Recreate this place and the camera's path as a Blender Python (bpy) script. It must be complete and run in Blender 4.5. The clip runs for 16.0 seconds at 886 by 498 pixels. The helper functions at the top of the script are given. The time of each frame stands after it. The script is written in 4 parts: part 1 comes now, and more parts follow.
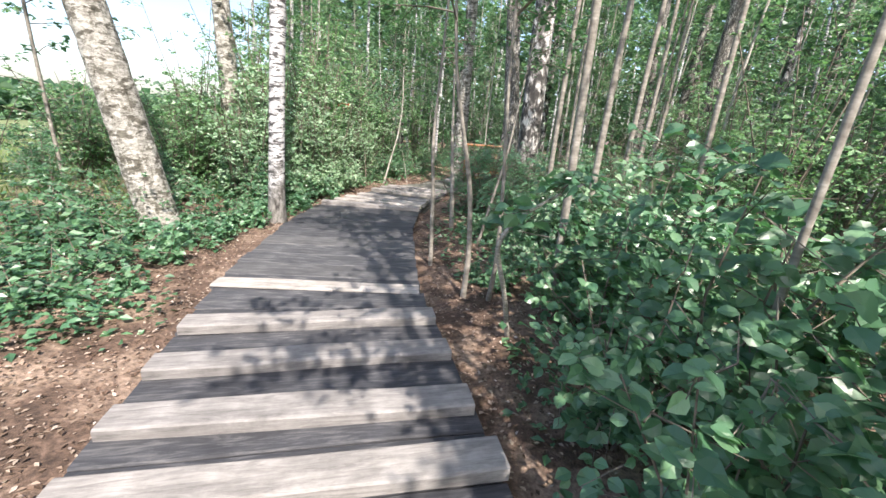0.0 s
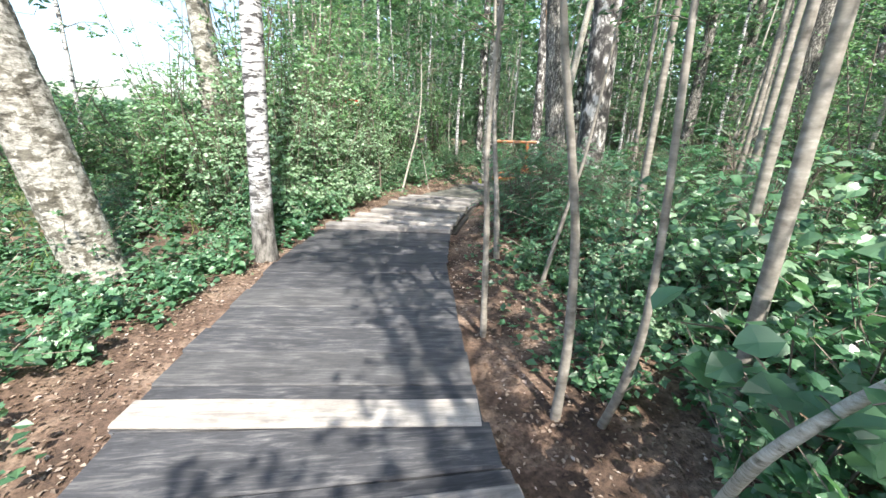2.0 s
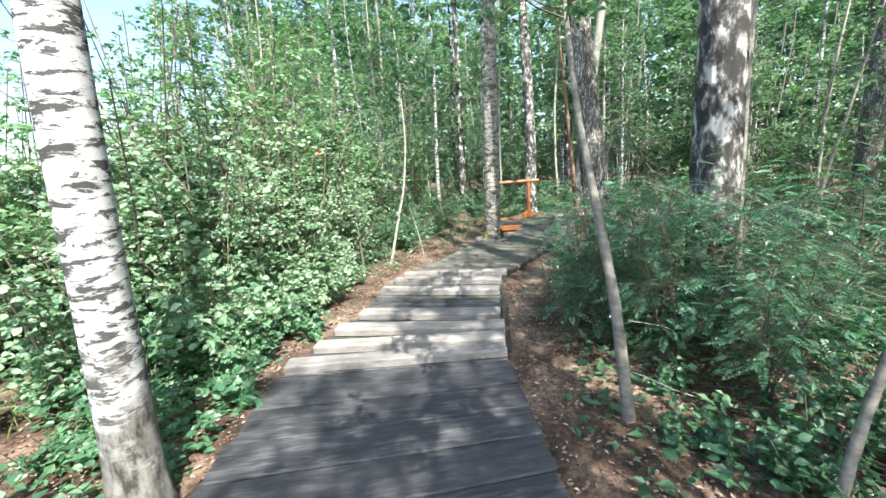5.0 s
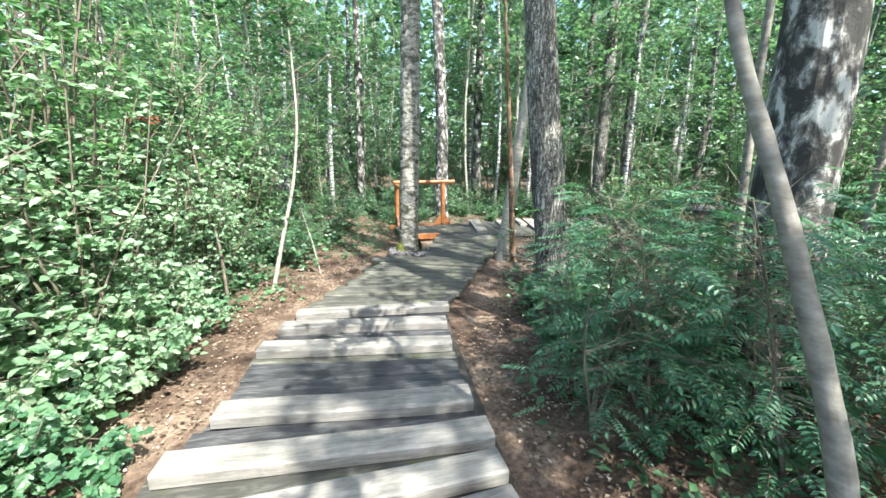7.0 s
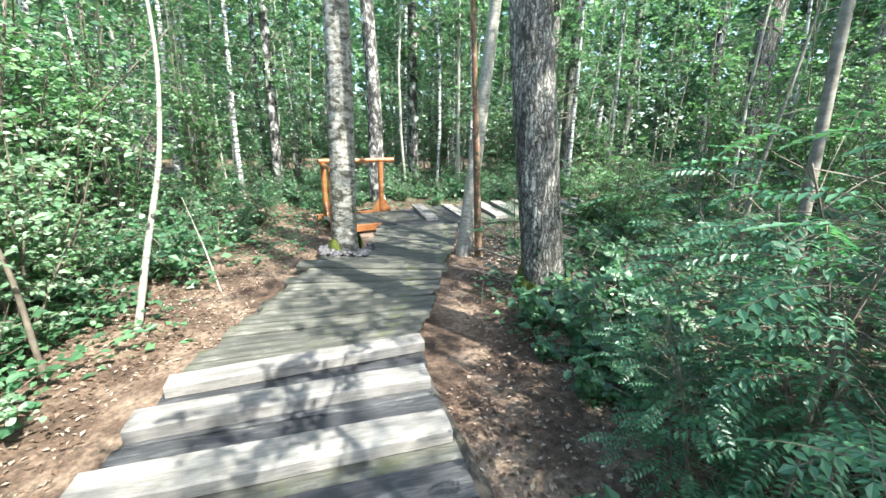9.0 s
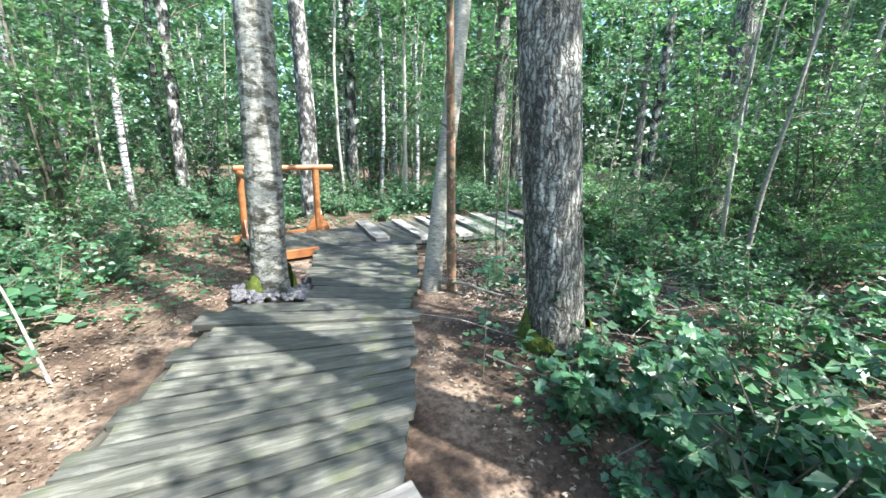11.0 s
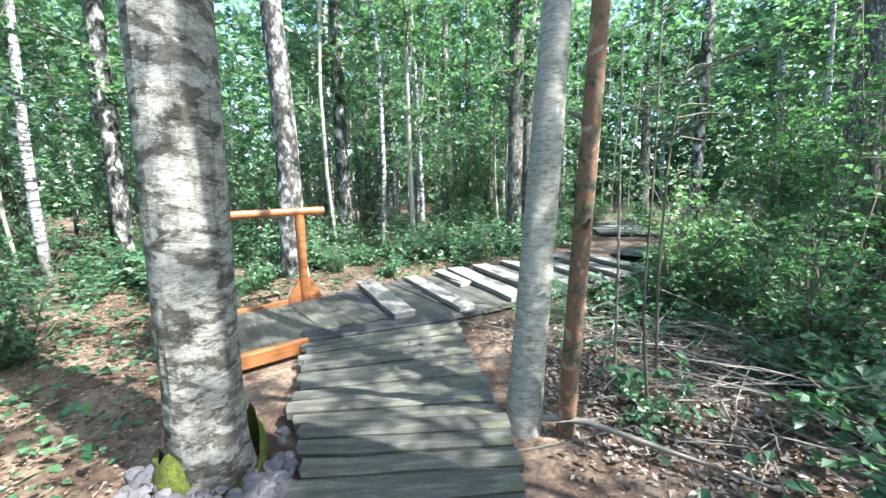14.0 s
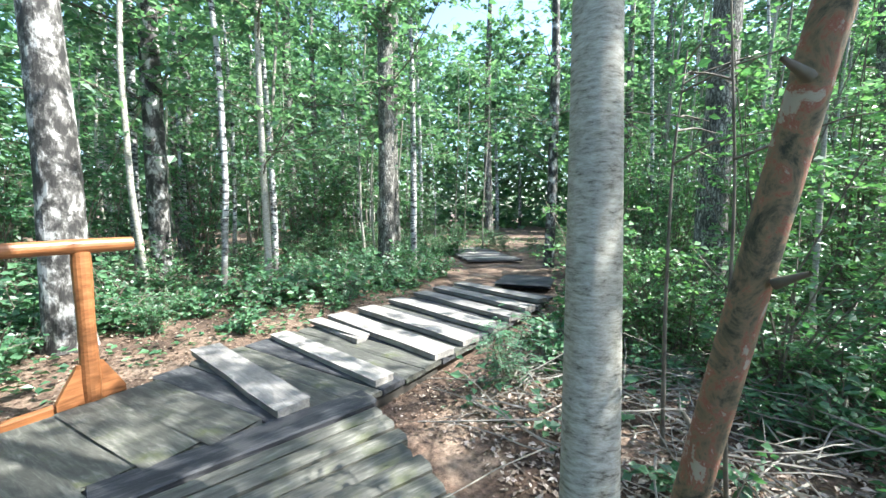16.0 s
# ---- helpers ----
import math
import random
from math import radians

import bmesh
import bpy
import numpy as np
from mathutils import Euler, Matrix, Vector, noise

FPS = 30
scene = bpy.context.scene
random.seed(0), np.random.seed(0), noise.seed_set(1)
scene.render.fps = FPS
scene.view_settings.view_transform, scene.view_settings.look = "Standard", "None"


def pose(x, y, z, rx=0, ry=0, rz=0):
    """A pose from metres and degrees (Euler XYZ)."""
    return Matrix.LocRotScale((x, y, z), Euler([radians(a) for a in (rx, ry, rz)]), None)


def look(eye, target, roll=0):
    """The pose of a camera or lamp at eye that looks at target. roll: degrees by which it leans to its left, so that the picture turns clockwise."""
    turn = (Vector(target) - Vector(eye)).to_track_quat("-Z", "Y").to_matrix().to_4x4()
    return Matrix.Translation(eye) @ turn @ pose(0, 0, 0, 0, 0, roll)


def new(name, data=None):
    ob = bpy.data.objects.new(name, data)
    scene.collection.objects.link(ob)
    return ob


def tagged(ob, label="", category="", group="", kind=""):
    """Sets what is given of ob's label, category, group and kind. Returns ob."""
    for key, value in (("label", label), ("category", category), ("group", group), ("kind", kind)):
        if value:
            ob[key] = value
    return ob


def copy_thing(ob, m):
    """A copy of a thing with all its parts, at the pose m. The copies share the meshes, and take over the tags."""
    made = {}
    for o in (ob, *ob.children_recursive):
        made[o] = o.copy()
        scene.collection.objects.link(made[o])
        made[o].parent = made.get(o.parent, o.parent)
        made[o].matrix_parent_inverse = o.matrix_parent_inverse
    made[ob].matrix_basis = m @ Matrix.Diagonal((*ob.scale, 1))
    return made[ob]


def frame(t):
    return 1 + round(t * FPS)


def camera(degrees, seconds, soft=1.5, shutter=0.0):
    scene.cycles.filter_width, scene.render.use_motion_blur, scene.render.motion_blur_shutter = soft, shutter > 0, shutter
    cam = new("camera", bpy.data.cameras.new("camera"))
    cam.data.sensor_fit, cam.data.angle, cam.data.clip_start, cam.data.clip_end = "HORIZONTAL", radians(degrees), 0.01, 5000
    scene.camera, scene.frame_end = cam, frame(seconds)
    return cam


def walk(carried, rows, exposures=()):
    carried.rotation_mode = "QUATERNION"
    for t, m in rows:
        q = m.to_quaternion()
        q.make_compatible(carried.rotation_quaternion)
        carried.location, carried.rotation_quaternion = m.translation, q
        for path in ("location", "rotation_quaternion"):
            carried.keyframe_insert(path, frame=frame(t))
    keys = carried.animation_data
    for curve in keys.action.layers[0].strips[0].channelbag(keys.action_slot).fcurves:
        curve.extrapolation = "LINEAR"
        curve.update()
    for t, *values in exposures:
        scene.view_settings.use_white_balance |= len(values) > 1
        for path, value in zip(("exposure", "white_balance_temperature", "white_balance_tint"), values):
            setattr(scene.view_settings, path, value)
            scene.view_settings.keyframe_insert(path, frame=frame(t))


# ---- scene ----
cam = camera(97.2, 16.0)
PATH = [
    (0, (1.281, -1.731, 1.596), (1.196, 0.178, 1.007), 4.5),
    (0.5, (1.196, -1.243, 1.619), (1.086, 0.648, 0.975), 5.3),
    (1, (1.14, -0.783, 1.616), (1.129, 1.127, 1.023), 4.5),
    (1.5, (0.925, -0.359, 1.636), (0.663, 1.562, 1.144), 2.6),
    (2, (0.837, 0.057, 1.592), (0.664, 1.953, 0.979), 1.8),
    (2.5, (0.71, 0.506, 1.577), (0.5, 2.394, 0.95), 0.4),
    (3, (0.507, 0.93, 1.61), (0.519, 2.826, 0.975), 4.2),
    (3.5, (0.272, 1.435, 1.6), (-0.042, 3.337, 1.064), -0.5),
    (4, (0.106, 1.762, 1.639), (-0.054, 3.681, 1.1), 2.8),
    (4.5, (0.031, 2.241, 1.643), (0.013, 4.179, 1.148), -1.8),
    (5, (-0.024, 2.636, 1.66), (-0.058, 4.591, 1.242), -3.8),
    (7.5, (-0.359, 4.919, 1.536), (0.354, 6.729, 1.069), 1.1),
    (8, (-0.303, 5.288, 1.496), (0.525, 7.027, 0.959), 1.2),
    (10.5, (0.005, 6.933, 1.357), (0.916, 8.65, 0.887), -0.9),
    (11, (0.145, 7.271, 1.348), (1.291, 8.838, 0.869), 1.1),
    (11.5, (0.301, 7.681, 1.39), (1.377, 9.301, 0.924), -0.8),
    (12, (0.321, 7.932, 1.416), (1.54, 9.479, 1.07), 1.6),
    (12.5, (0.405, 8.399, 1.359), (1.459, 10.056, 0.979), 0.3),
    (13, (0.427, 8.683, 1.305), (1.443, 10.343, 0.842), 0.2),
    (13.5, (0.542, 8.977, 1.301), (1.805, 10.474, 0.901), 2.1),
    (14, (0.799, 9.301, 1.29), (2.026, 10.852, 0.989), -1.2),
    (14.5, (0.889, 9.604, 1.387), (2.208, 11.08, 1.105), 1.4),
    (15, (0.941, 10.007, 1.339), (2.372, 11.382, 1.089), 1.4),
    (15.5, (1.134, 10.25, 1.298), (2.597, 11.575, 0.982), -4.2),
    (16, (1.207, 10.566, 1.28), (2.957, 11.519, 1.101), -0.1),
]
walk(cam, [(t, look(eye, target, roll)) for t, eye, target, roll in PATH], [(0, 1.2, 6600, 15), (2.5, 1.45, 6450, 9), (5, 1.52, 6350, 7), (8, 1.75, 6300, 4), (12, 1.92, 5900, 5), (16, 1.97, 6000, 6)])

# ---- world, sun, exposure ----
SUN_DIR = Vector((0.40, -0.92, 1.25)).normalized()          # towards the sun
world = bpy.data.worlds.new("world")
scene.world = world
world.use_nodes = True
wn = world.node_tree.nodes
sky = wn.new("ShaderNodeTexSky")
sky.sky_type = "NISHITA"
sky.sun_disc = False
sky.sun_elevation = math.asin(SUN_DIR.z)
sky.sun_rotation = math.atan2(SUN_DIR.x, SUN_DIR.y)
sky.air_density, sky.dust_density, sky.ozone_density = 1.0, 2.0, 1.0
wn["Background"].inputs["Strength"].default_value = 0.15
world.node_tree.links.new(sky.outputs["Color"], wn["Background"].inputs["Color"])
sun = new("sun", bpy.data.lights.new("sun", "SUN"))
sun.data.energy, sun.data.angle, sun.data.color = 4.7, radians(0.55), (1.0, 0.94, 0.85)
sun.matrix_world = look(SUN_DIR * 60, (0, 0, 0))

# ---- materials ----
def material(name):
    m = bpy.data.materials.new(name)
    m.use_nodes = True
    return m, m.node_tree.nodes, m.node_tree.links, m.node_tree.nodes["Principled BSDF"]


def ramp(nodes, stops):
    r = nodes.new("ShaderNodeValToRGB")
    while len(r.color_ramp.elements) < len(stops):
        r.color_ramp.elements.new(0.5)
    for e, (at, c) in zip(r.color_ramp.elements, stops):
        e.position, e.color = at, (*c, 1)
    return r


def tex_noise(nodes, links, scale, detail=4, rough=0.55, stretch=(1, 1, 1), coord="Object", distortion=0.0):
    c = nodes.new("ShaderNodeTexCoord")
    mp = nodes.new("ShaderNodeMapping")
    mp.inputs["Scale"].default_value = stretch
    n = nodes.new("ShaderNodeTexNoise")
    n.inputs["Scale"].default_value, n.inputs["Detail"].default_value = scale, detail
    n.inputs["Roughness"].default_value, n.inputs["Distortion"].default_value = rough, distortion
    links.new(c.outputs[coord], mp.inputs["Vector"])
    links.new(mp.outputs["Vector"], n.inputs["Vector"])
    return n


def mix(nodes, links, kind, fac, a, b):
    x = nodes.new("ShaderNodeMix")
    x.data_type, x.blend_type = "RGBA", kind
    for socket, value in ((x.inputs[0], fac), (x.inputs[6], a), (x.inputs[7], b)):
        if isinstance(value, bpy.types.NodeSocket):
            links.new(value, socket)
        elif isinstance(value, tuple):
            socket.default_value = (*value, 1)
        else:
            socket.default_value = value
    return x.outputs[2]


def bump(nodes, links, height, bsdf, strength=0.4, distance=0.01):
    b = nodes.new("ShaderNodeBump")
    b.inputs["Strength"].default_value, b.inputs["Distance"].default_value = strength, distance
    links.new(height, b.inputs["Height"])
    links.new(b.outputs["Normal"], bsdf.inputs["Normal"])


def wood(name, dark, mid, light, moss=None, rough=0.75, moss_cut=0.62):
    """Weathered plank, grain along the plank's own x."""
    m, n, l, p = material(name)
    grain = tex_noise(n, l, 7, 7, 0.72, (0.5, 4, 4), distortion=0.9)
    r = ramp(n, [(0.25, dark), (0.5, mid), (0.78, light)])
    l.new(grain.outputs["Fac"], r.inputs["Fac"])
    blot = tex_noise(n, l, 3.4, 6, 0.68)
    r2 = ramp(n, [(0.3, (0.55, 0.55, 0.55)), (0.7, (1.25, 1.25, 1.25))])
    l.new(blot.outputs["Fac"], r2.inputs["Fac"])
    col = mix(n, l, "MULTIPLY", 0.8, r.outputs["Color"], r2.outputs["Color"])
    info = n.new("ShaderNodeObjectInfo")
    r3 = ramp(n, [(0.0, (0.72, 0.72, 0.74)), (1.0, (1.2, 1.18, 1.15))])
    l.new(info.outputs["Random"], r3.inputs["Fac"])
    col = mix(n, l, "MULTIPLY", 1.0, col, r3.outputs["Color"])
    if moss:
        mo = tex_noise(n, l, 3.1, 5, 0.7)
        r4 = ramp(n, [(moss_cut - 0.1, (0, 0, 0)), (moss_cut + 0.12, (1, 1, 1))])
        l.new(mo.outputs["Fac"], r4.inputs["Fac"])
        col = mix(n, l, "MIX", r4.outputs["Color"], col, moss)
    l.new(col, p.inputs["Base Color"])
    p.inputs["Roughness"].default_value = rough
    bump(n, l, grain.outputs["Fac"], p, 0.55, 0.006)
    return m


M_DARK = wood("dark_weathered_plank", (0.022, 0.024, 0.028), (0.052, 0.054, 0.06), (0.19, 0.188, 0.184))
M_FLAT = wood("grey_silvered_plank", (0.035, 0.036, 0.04), (0.075, 0.076, 0.079), (0.18, 0.178, 0.172))
M_PALE = wood("pale_raised_board", (0.13, 0.122, 0.112), (0.29, 0.275, 0.254), (0.44, 0.42, 0.388), rough=0.8)
M_DECK = wood("green_grey_plank", (0.036, 0.037, 0.03), (0.098, 0.098, 0.083), (0.25, 0.246, 0.216), (0.08, 0.09, 0.03), moss_cut=0.66)
M_BEAM = wood("dark_joist", (0.03, 0.028, 0.024), (0.07, 0.062, 0.05), (0.14, 0.12, 0.10))


def pine(name):
    m, n, l, p = material(name)
    g = tex_noise(n, l, 7, 5, 0.6, (0.5, 4, 4), distortion=1.2)
    r = ramp(n, [(0.3, (0.20, 0.075, 0.026)), (0.55, (0.33, 0.135, 0.05)), (0.8, (0.45, 0.21, 0.09))])
    l.new(g.outputs["Fac"], r.inputs["Fac"])
    l.new(r.outputs["Color"], p.inputs["Base Color"])
    p.inputs["Roughness"].default_value = 0.42
    bump(n, l, g.outputs["Fac"], p, 0.3, 0.004)
    return m


M_PINE = pine("orange_stained_pine")


def leaf_mat(name, dark, mid, light, trans=0.35, rough=0.42, spec=0.85):
    m, n, l, p = material(name)
    geo = n.new("ShaderNodeNewGeometry")
    r = ramp(n, [(0.0, dark), (0.55, mid), (1.0, light)])
    l.new(geo.outputs["Random Per Island"], r.inputs["Fac"])
    v = tex_noise(n, l, 1.3, 3, 0.5)
    rv = ramp(n, [(0.3, (0.7, 0.75, 0.7)), (0.7, (1.2, 1.15, 1.1))])
    l.new(v.outputs["Fac"], rv.inputs["Fac"])
    col = mix(n, l, "MULTIPLY", 1.0, r.outputs["Color"], rv.outputs["Color"])
    l.new(col, p.inputs["Base Color"])
    p.inputs["Roughness"].default_value = rough
    p.inputs["Specular IOR Level"].default_value = spec
    t = n.new("ShaderNodeBsdfTranslucent")
    tc = mix(n, l, "MULTIPLY", 1.0, col, (1.35, 1.65, 0.95))
    l.new(tc, t.inputs["Color"])
    s = n.new("ShaderNodeMixShader")
    s.inputs[0].default_value = trans
    l.new(p.outputs[0], s.inputs[1])
    l.new(t.outputs[0], s.inputs[2])
    l.new(s.outputs[0], n["Material Output"].inputs["Surface"])
    return m


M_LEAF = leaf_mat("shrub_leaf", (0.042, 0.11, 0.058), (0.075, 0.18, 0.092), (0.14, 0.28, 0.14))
# lit copy of the shrub leaf: sunshine is part of the colour
M_LEAF_SUN = leaf_mat("sunlit_shrub_leaf", (0.08, 0.18, 0.08), (0.135, 0.27, 0.125), (0.22, 0.37, 0.18))
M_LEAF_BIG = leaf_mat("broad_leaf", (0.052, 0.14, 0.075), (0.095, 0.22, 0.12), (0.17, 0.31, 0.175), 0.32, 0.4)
# broad leaf again, its green lightened to stand for strong sunlight
M_LEAF_BIG_LIT = leaf_mat("sunlit_broad_leaf", (0.13, 0.24, 0.14), (0.23, 0.36, 0.235), (0.36, 0.48, 0.345), 0.32, 0.4)
M_ROWAN = leaf_mat("rowan_leaf", (0.05, 0.15, 0.09), (0.085, 0.22, 0.13), (0.14, 0.30, 0.17), 0.36, 0.42)
M_CANOPY = leaf_mat("birch_leaf", (0.036, 0.11, 0.04), (0.065, 0.17, 0.06), (0.125, 0.25, 0.075), 0.42)
# haze and sun glow of the distance are mixed into this green
M_FAR_HAZE = leaf_mat("hazy_far_leaf", (0.07, 0.145, 0.10), (0.13, 0.225, 0.155), (0.22, 0.335, 0.225), 0.45)
M_LITTER_PALE = leaf_mat("pale_dry_leaf", (0.16, 0.12, 0.10), (0.36, 0.29, 0.26), (0.60, 0.52, 0.49), 0.1, 0.7, 0.2)
M_GRASS = leaf_mat("grass_blade", (0.07, 0.13, 0.03), (0.13, 0.21, 0.05), (0.22, 0.28, 0.09), 0.3, 0.5)
M_LITTER = leaf_mat("dry_leaf", (0.07, 0.046, 0.034), (0.17, 0.115, 0.088), (0.40, 0.32, 0.27), 0.1, 0.7, 0.2)


def bark(name, kind):
    m, n, l, p = material(name)
    p.inputs["Roughness"].default_value = 0.8
    if kind == "white":            # young birch: white with short dark bands, rough and dark near the foot
        base = tex_noise(n, l, 5, 5, 0.6, (1, 1, 1.5))
        rb = ramp(n, [(0.3, (0.34, 0.34, 0.34)), (0.65, (0.54, 0.54, 0.535))])
        l.new(base.outputs["Fac"], rb.inputs["Fac"])
        band = tex_noise(n, l, 3.4, 6, 0.7, (1.7, 1.7, 5.5), distortion=0.35)
        r1 = ramp(n, [(0.505, (1, 1, 1)), (0.55, (0.11, 0.105, 0.105))])
        l.new(band.outputs["Fac"], r1.inputs["Fac"])
        fine = tex_noise(n, l, 9, 3, 0.6, (1.2, 1.2, 9))
        r2 = ramp(n, [(0.6, (1, 1, 1)), (0.70, (0.30, 0.29, 0.28))])
        l.new(fine.outputs["Fac"], r2.inputs["Fac"])
        col = mix(n, l, "MULTIPLY", 1.0, rb.outputs["Color"], r1.outputs["Color"])
        col = mix(n, l, "MULTIPLY", 0.8, col, r2.outputs["Color"])
        rough_col = tex_noise(n, l, 14, 5, 0.7, (1, 1, 0.4))
        r3 = ramp(n, [(0.38, (0.035, 0.032, 0.028)), (0.62, (0.24, 0.23, 0.21))])
        l.new(rough_col.outputs["Fac"], r3.inputs["Fac"])
        c = n.new("ShaderNodeTexCoord")
        sep = n.new("ShaderNodeSeparateXYZ")
        l.new(c.outputs["Object"], sep.inputs["Vector"])
        add = n.new("ShaderNodeMath")
        add.operation = "ADD"
        half = n.new("ShaderNodeMath")
        half.operation = "MULTIPLY"
        half.inputs[1].default_value = 0.45
        l.new(sep.outputs["Z"], half.inputs[0])
        l.new(half.outputs[0], add.inputs[0])
        l.new(base.outputs["Fac"], add.inputs[1])
        rz = ramp(n, [(0.7, (1, 1, 1)), (0.95, (0, 0, 0))])
        l.new(add.outputs[0], rz.inputs["Fac"])
        col = mix(n, l, "MIX", rz.outputs["Color"], col, r3.outputs["Color"])
        l.new(col, p.inputs["Base Color"])
        bump(n, l, band.outputs["Fac"], p, 0.5, 0.01)
    elif kind == "rough":          # old birch: deep dark fissures, pale plates left between them
        warp = tex_noise(n, l, 7, 4, 0.6)
        c = n.new("ShaderNodeTexCoord")
        mp = n.new("ShaderNodeMapping")
        mp.inputs["Scale"].default_value = (1, 1, 0.17)
        l.new(c.outputs["Object"], mp.inputs["Vector"])
        vm = n.new("ShaderNodeMix")
        vm.data_type = "VECTOR"
        vm.inputs[0].default_value = 0.1
        l.new(mp.outputs["Vector"], vm.inputs[4])
        l.new(warp.outputs["Color"], vm.inputs[5])
        cell = n.new("ShaderNodeTexVoronoi")
        cell.feature = "DISTANCE_TO_EDGE"
        cell.inputs["Scale"].default_value = 32
        l.new(vm.outputs[1], cell.inputs["Vector"])
        r1 = ramp(n, [(0.0, (0.035, 0.032, 0.028)), (0.12, (0.17, 0.162, 0.148)), (0.35, (0.36, 0.35, 0.325))])
        l.new(cell.outputs["Distance"], r1.inputs["Fac"])
        fine = tex_noise(n, l, 34, 6, 0.75, (1, 1, 1.6))
        r2 = ramp(n, [(0.3, (0.45, 0.44, 0.42)), (0.7, (1.35, 1.35, 1.32))])
        l.new(fine.outputs["Fac"], r2.inputs["Fac"])
        col = mix(n, l, "MULTIPLY", 1.0, r1.outputs["Color"], r2.outputs["Color"])
        pale = tex_noise(n, l, 4.5, 6, 0.7, (1.3, 1.3, 0.7))
        r3 = ramp(n, [(0.40, (0.5, 0.5, 0.48)), (0.52, (1, 1, 1)), (0.62, (1.7, 1.7, 1.68))])
        l.new(pale.outputs["Fac"], r3.inputs["Fac"])
        col = mix(n, l, "MULTIPLY", 1.0, col, r3.outputs["Color"])
        l.new(col, p.inputs["Base Color"])
        bump(n, l, cell.outputs["Distance"], p, 0.7, 0.03)
    elif kind == "patch":          # birch with large white and black patches
        plate = tex_noise(n, l, 6.5, 6, 0.7, (1.3, 1.3, 0.8), distortion=0.25)
        r1 = ramp(n, [(0.45, (0.03, 0.028, 0.026)), (0.53, (0.14, 0.132, 0.122)), (0.60, (0.47, 0.46, 0.44))])
        l.new(plate.outputs["Fac"], r1.inputs["Fac"])
        l.new(r1.outputs["Color"], p.inputs["Base Color"])
        bump(n, l, plate.outputs["Fac"], p, 0.8, 0.02)
    elif kind == "grey":           # smoother grey-beige birch with peeling bands
        plate = tex_noise(n, l, 9.0, 9, 0.8, (1.0, 1.0, 2.6), distortion=0.15)
        r1 = ramp(n, [(0.37, (0.075, 0.07, 0.058)), (0.45, (0.24, 0.23, 0.20)), (0.54, (0.41, 0.40, 0.365)), (0.64, (0.54, 0.53, 0.49))])
        l.new(plate.outputs["Fac"], r1.inputs["Fac"])
        fine = tex_noise(n, l, 34, 6, 0.78, (1, 1, 4.5))
        r2 = ramp(n, [(0.34, (0.5, 0.49, 0.46)), (0.5, (1, 1, 1)), (0.7, (1.25, 1.25, 1.2))])
        l.new(fine.outputs["Fac"], r2.inputs["Fac"])
        col = mix(n, l, "MULTIPLY", 0.9, r1.outputs["Color"], r2.outputs["Color"])
        scar = tex_noise(n, l, 5.5, 7, 0.68, (1.2, 1.2, 2.0), distortion=0.3)
        r4 = ramp(n, [(0.51, (1, 1, 1)), (0.55, (0.26, 0.245, 0.205))])
        l.new(scar.outputs["Fac"], r4.inputs["Fac"])
        col = mix(n, l, "MULTIPLY", 0.9, col, r4.outputs["Color"])
        streak = tex_noise(n, l, 9, 6, 0.7, (1.6, 1.6, 0.3), distortion=0.4)
        r5 = ramp(n, [(0.36, (0.45, 0.43, 0.37)), (0.46, (1, 1, 1))])
        l.new(streak.outputs["Fac"], r5.inputs["Fac"])
        col = mix(n, l, "MULTIPLY", 0.8, col, r5.outputs["Color"])
        l.new(col, p.inputs["Base Color"])
        bump(n, l, plate.outputs["Fac"], p, 0.9, 0.02)
    elif kind == "sapling":
        g = tex_noise(n, l, 8, 5, 0.6, (1.5, 1.5, 3))
        r1 = ramp(n, [(0.3, (0.13, 0.115, 0.095)), (0.6, (0.27, 0.25, 0.215)), (0.8, (0.42, 0.40, 0.36))])
        l.new(g.outputs["Fac"], r1.inputs["Fac"])
        l.new(r1.outputs["Color"], p.inputs["Base Color"])
        bump(n, l, g.outputs["Fac"], p, 0.5, 0.006)
    elif kind == "pale":           # aspen-like pale grey with fine horizontal marks
        g = tex_noise(n, l, 16, 8, 0.8, (1, 1, 3.6), distortion=0.2)
        r1 = ramp(n, [(0.36, (0.09, 0.082, 0.062)), (0.45, (0.28, 0.265, 0.222)), (0.62, (0.47, 0.455, 0.405))])
        l.new(g.outputs["Fac"], r1.inputs["Fac"])
        l.new(r1.outputs["Color"], p.inputs["Base Color"])
        bump(n, l, g.outputs["Fac"], p, 0.4, 0.006)
    elif kind == "red":            # stripped stem, rust-red patches over brown
        g = tex_noise(n, l, 9, 8, 0.74, (1.2, 1.2, 0.9), distortion=0.5)
        r1 = ramp(n, [(0.38, (0.04, 0.038, 0.027)), (0.45, (0.13, 0.105, 0.065)), (0.51, (0.23, 0.15, 0.09)), (0.555, (0.25, 0.08, 0.05)), (0.60, (0.36, 0.31, 0.24))])
        l.new(g.outputs["Fac"], r1.inputs["Fac"])
        l.new(r1.outputs["Color"], p.inputs["Base Color"])
        bump(n, l, g.outputs["Fac"], p, 0.5, 0.008)
    else:                          # twig
        g = tex_noise(n, l, 9, 3)
        r1 = ramp(n, [(0.3, (0.07, 0.055, 0.04)), (0.7, (0.22, 0.19, 0.15))])
        l.new(g.outputs["Fac"], r1.inputs["Fac"])
        l.new(r1.outputs["Color"], p.inputs["Base Color"])
    return m


M_BARK = {k: bark(k + "_bark", k) for k in ("white", "rough", "patch", "grey", "sapling", "pale", "red", "twig")}


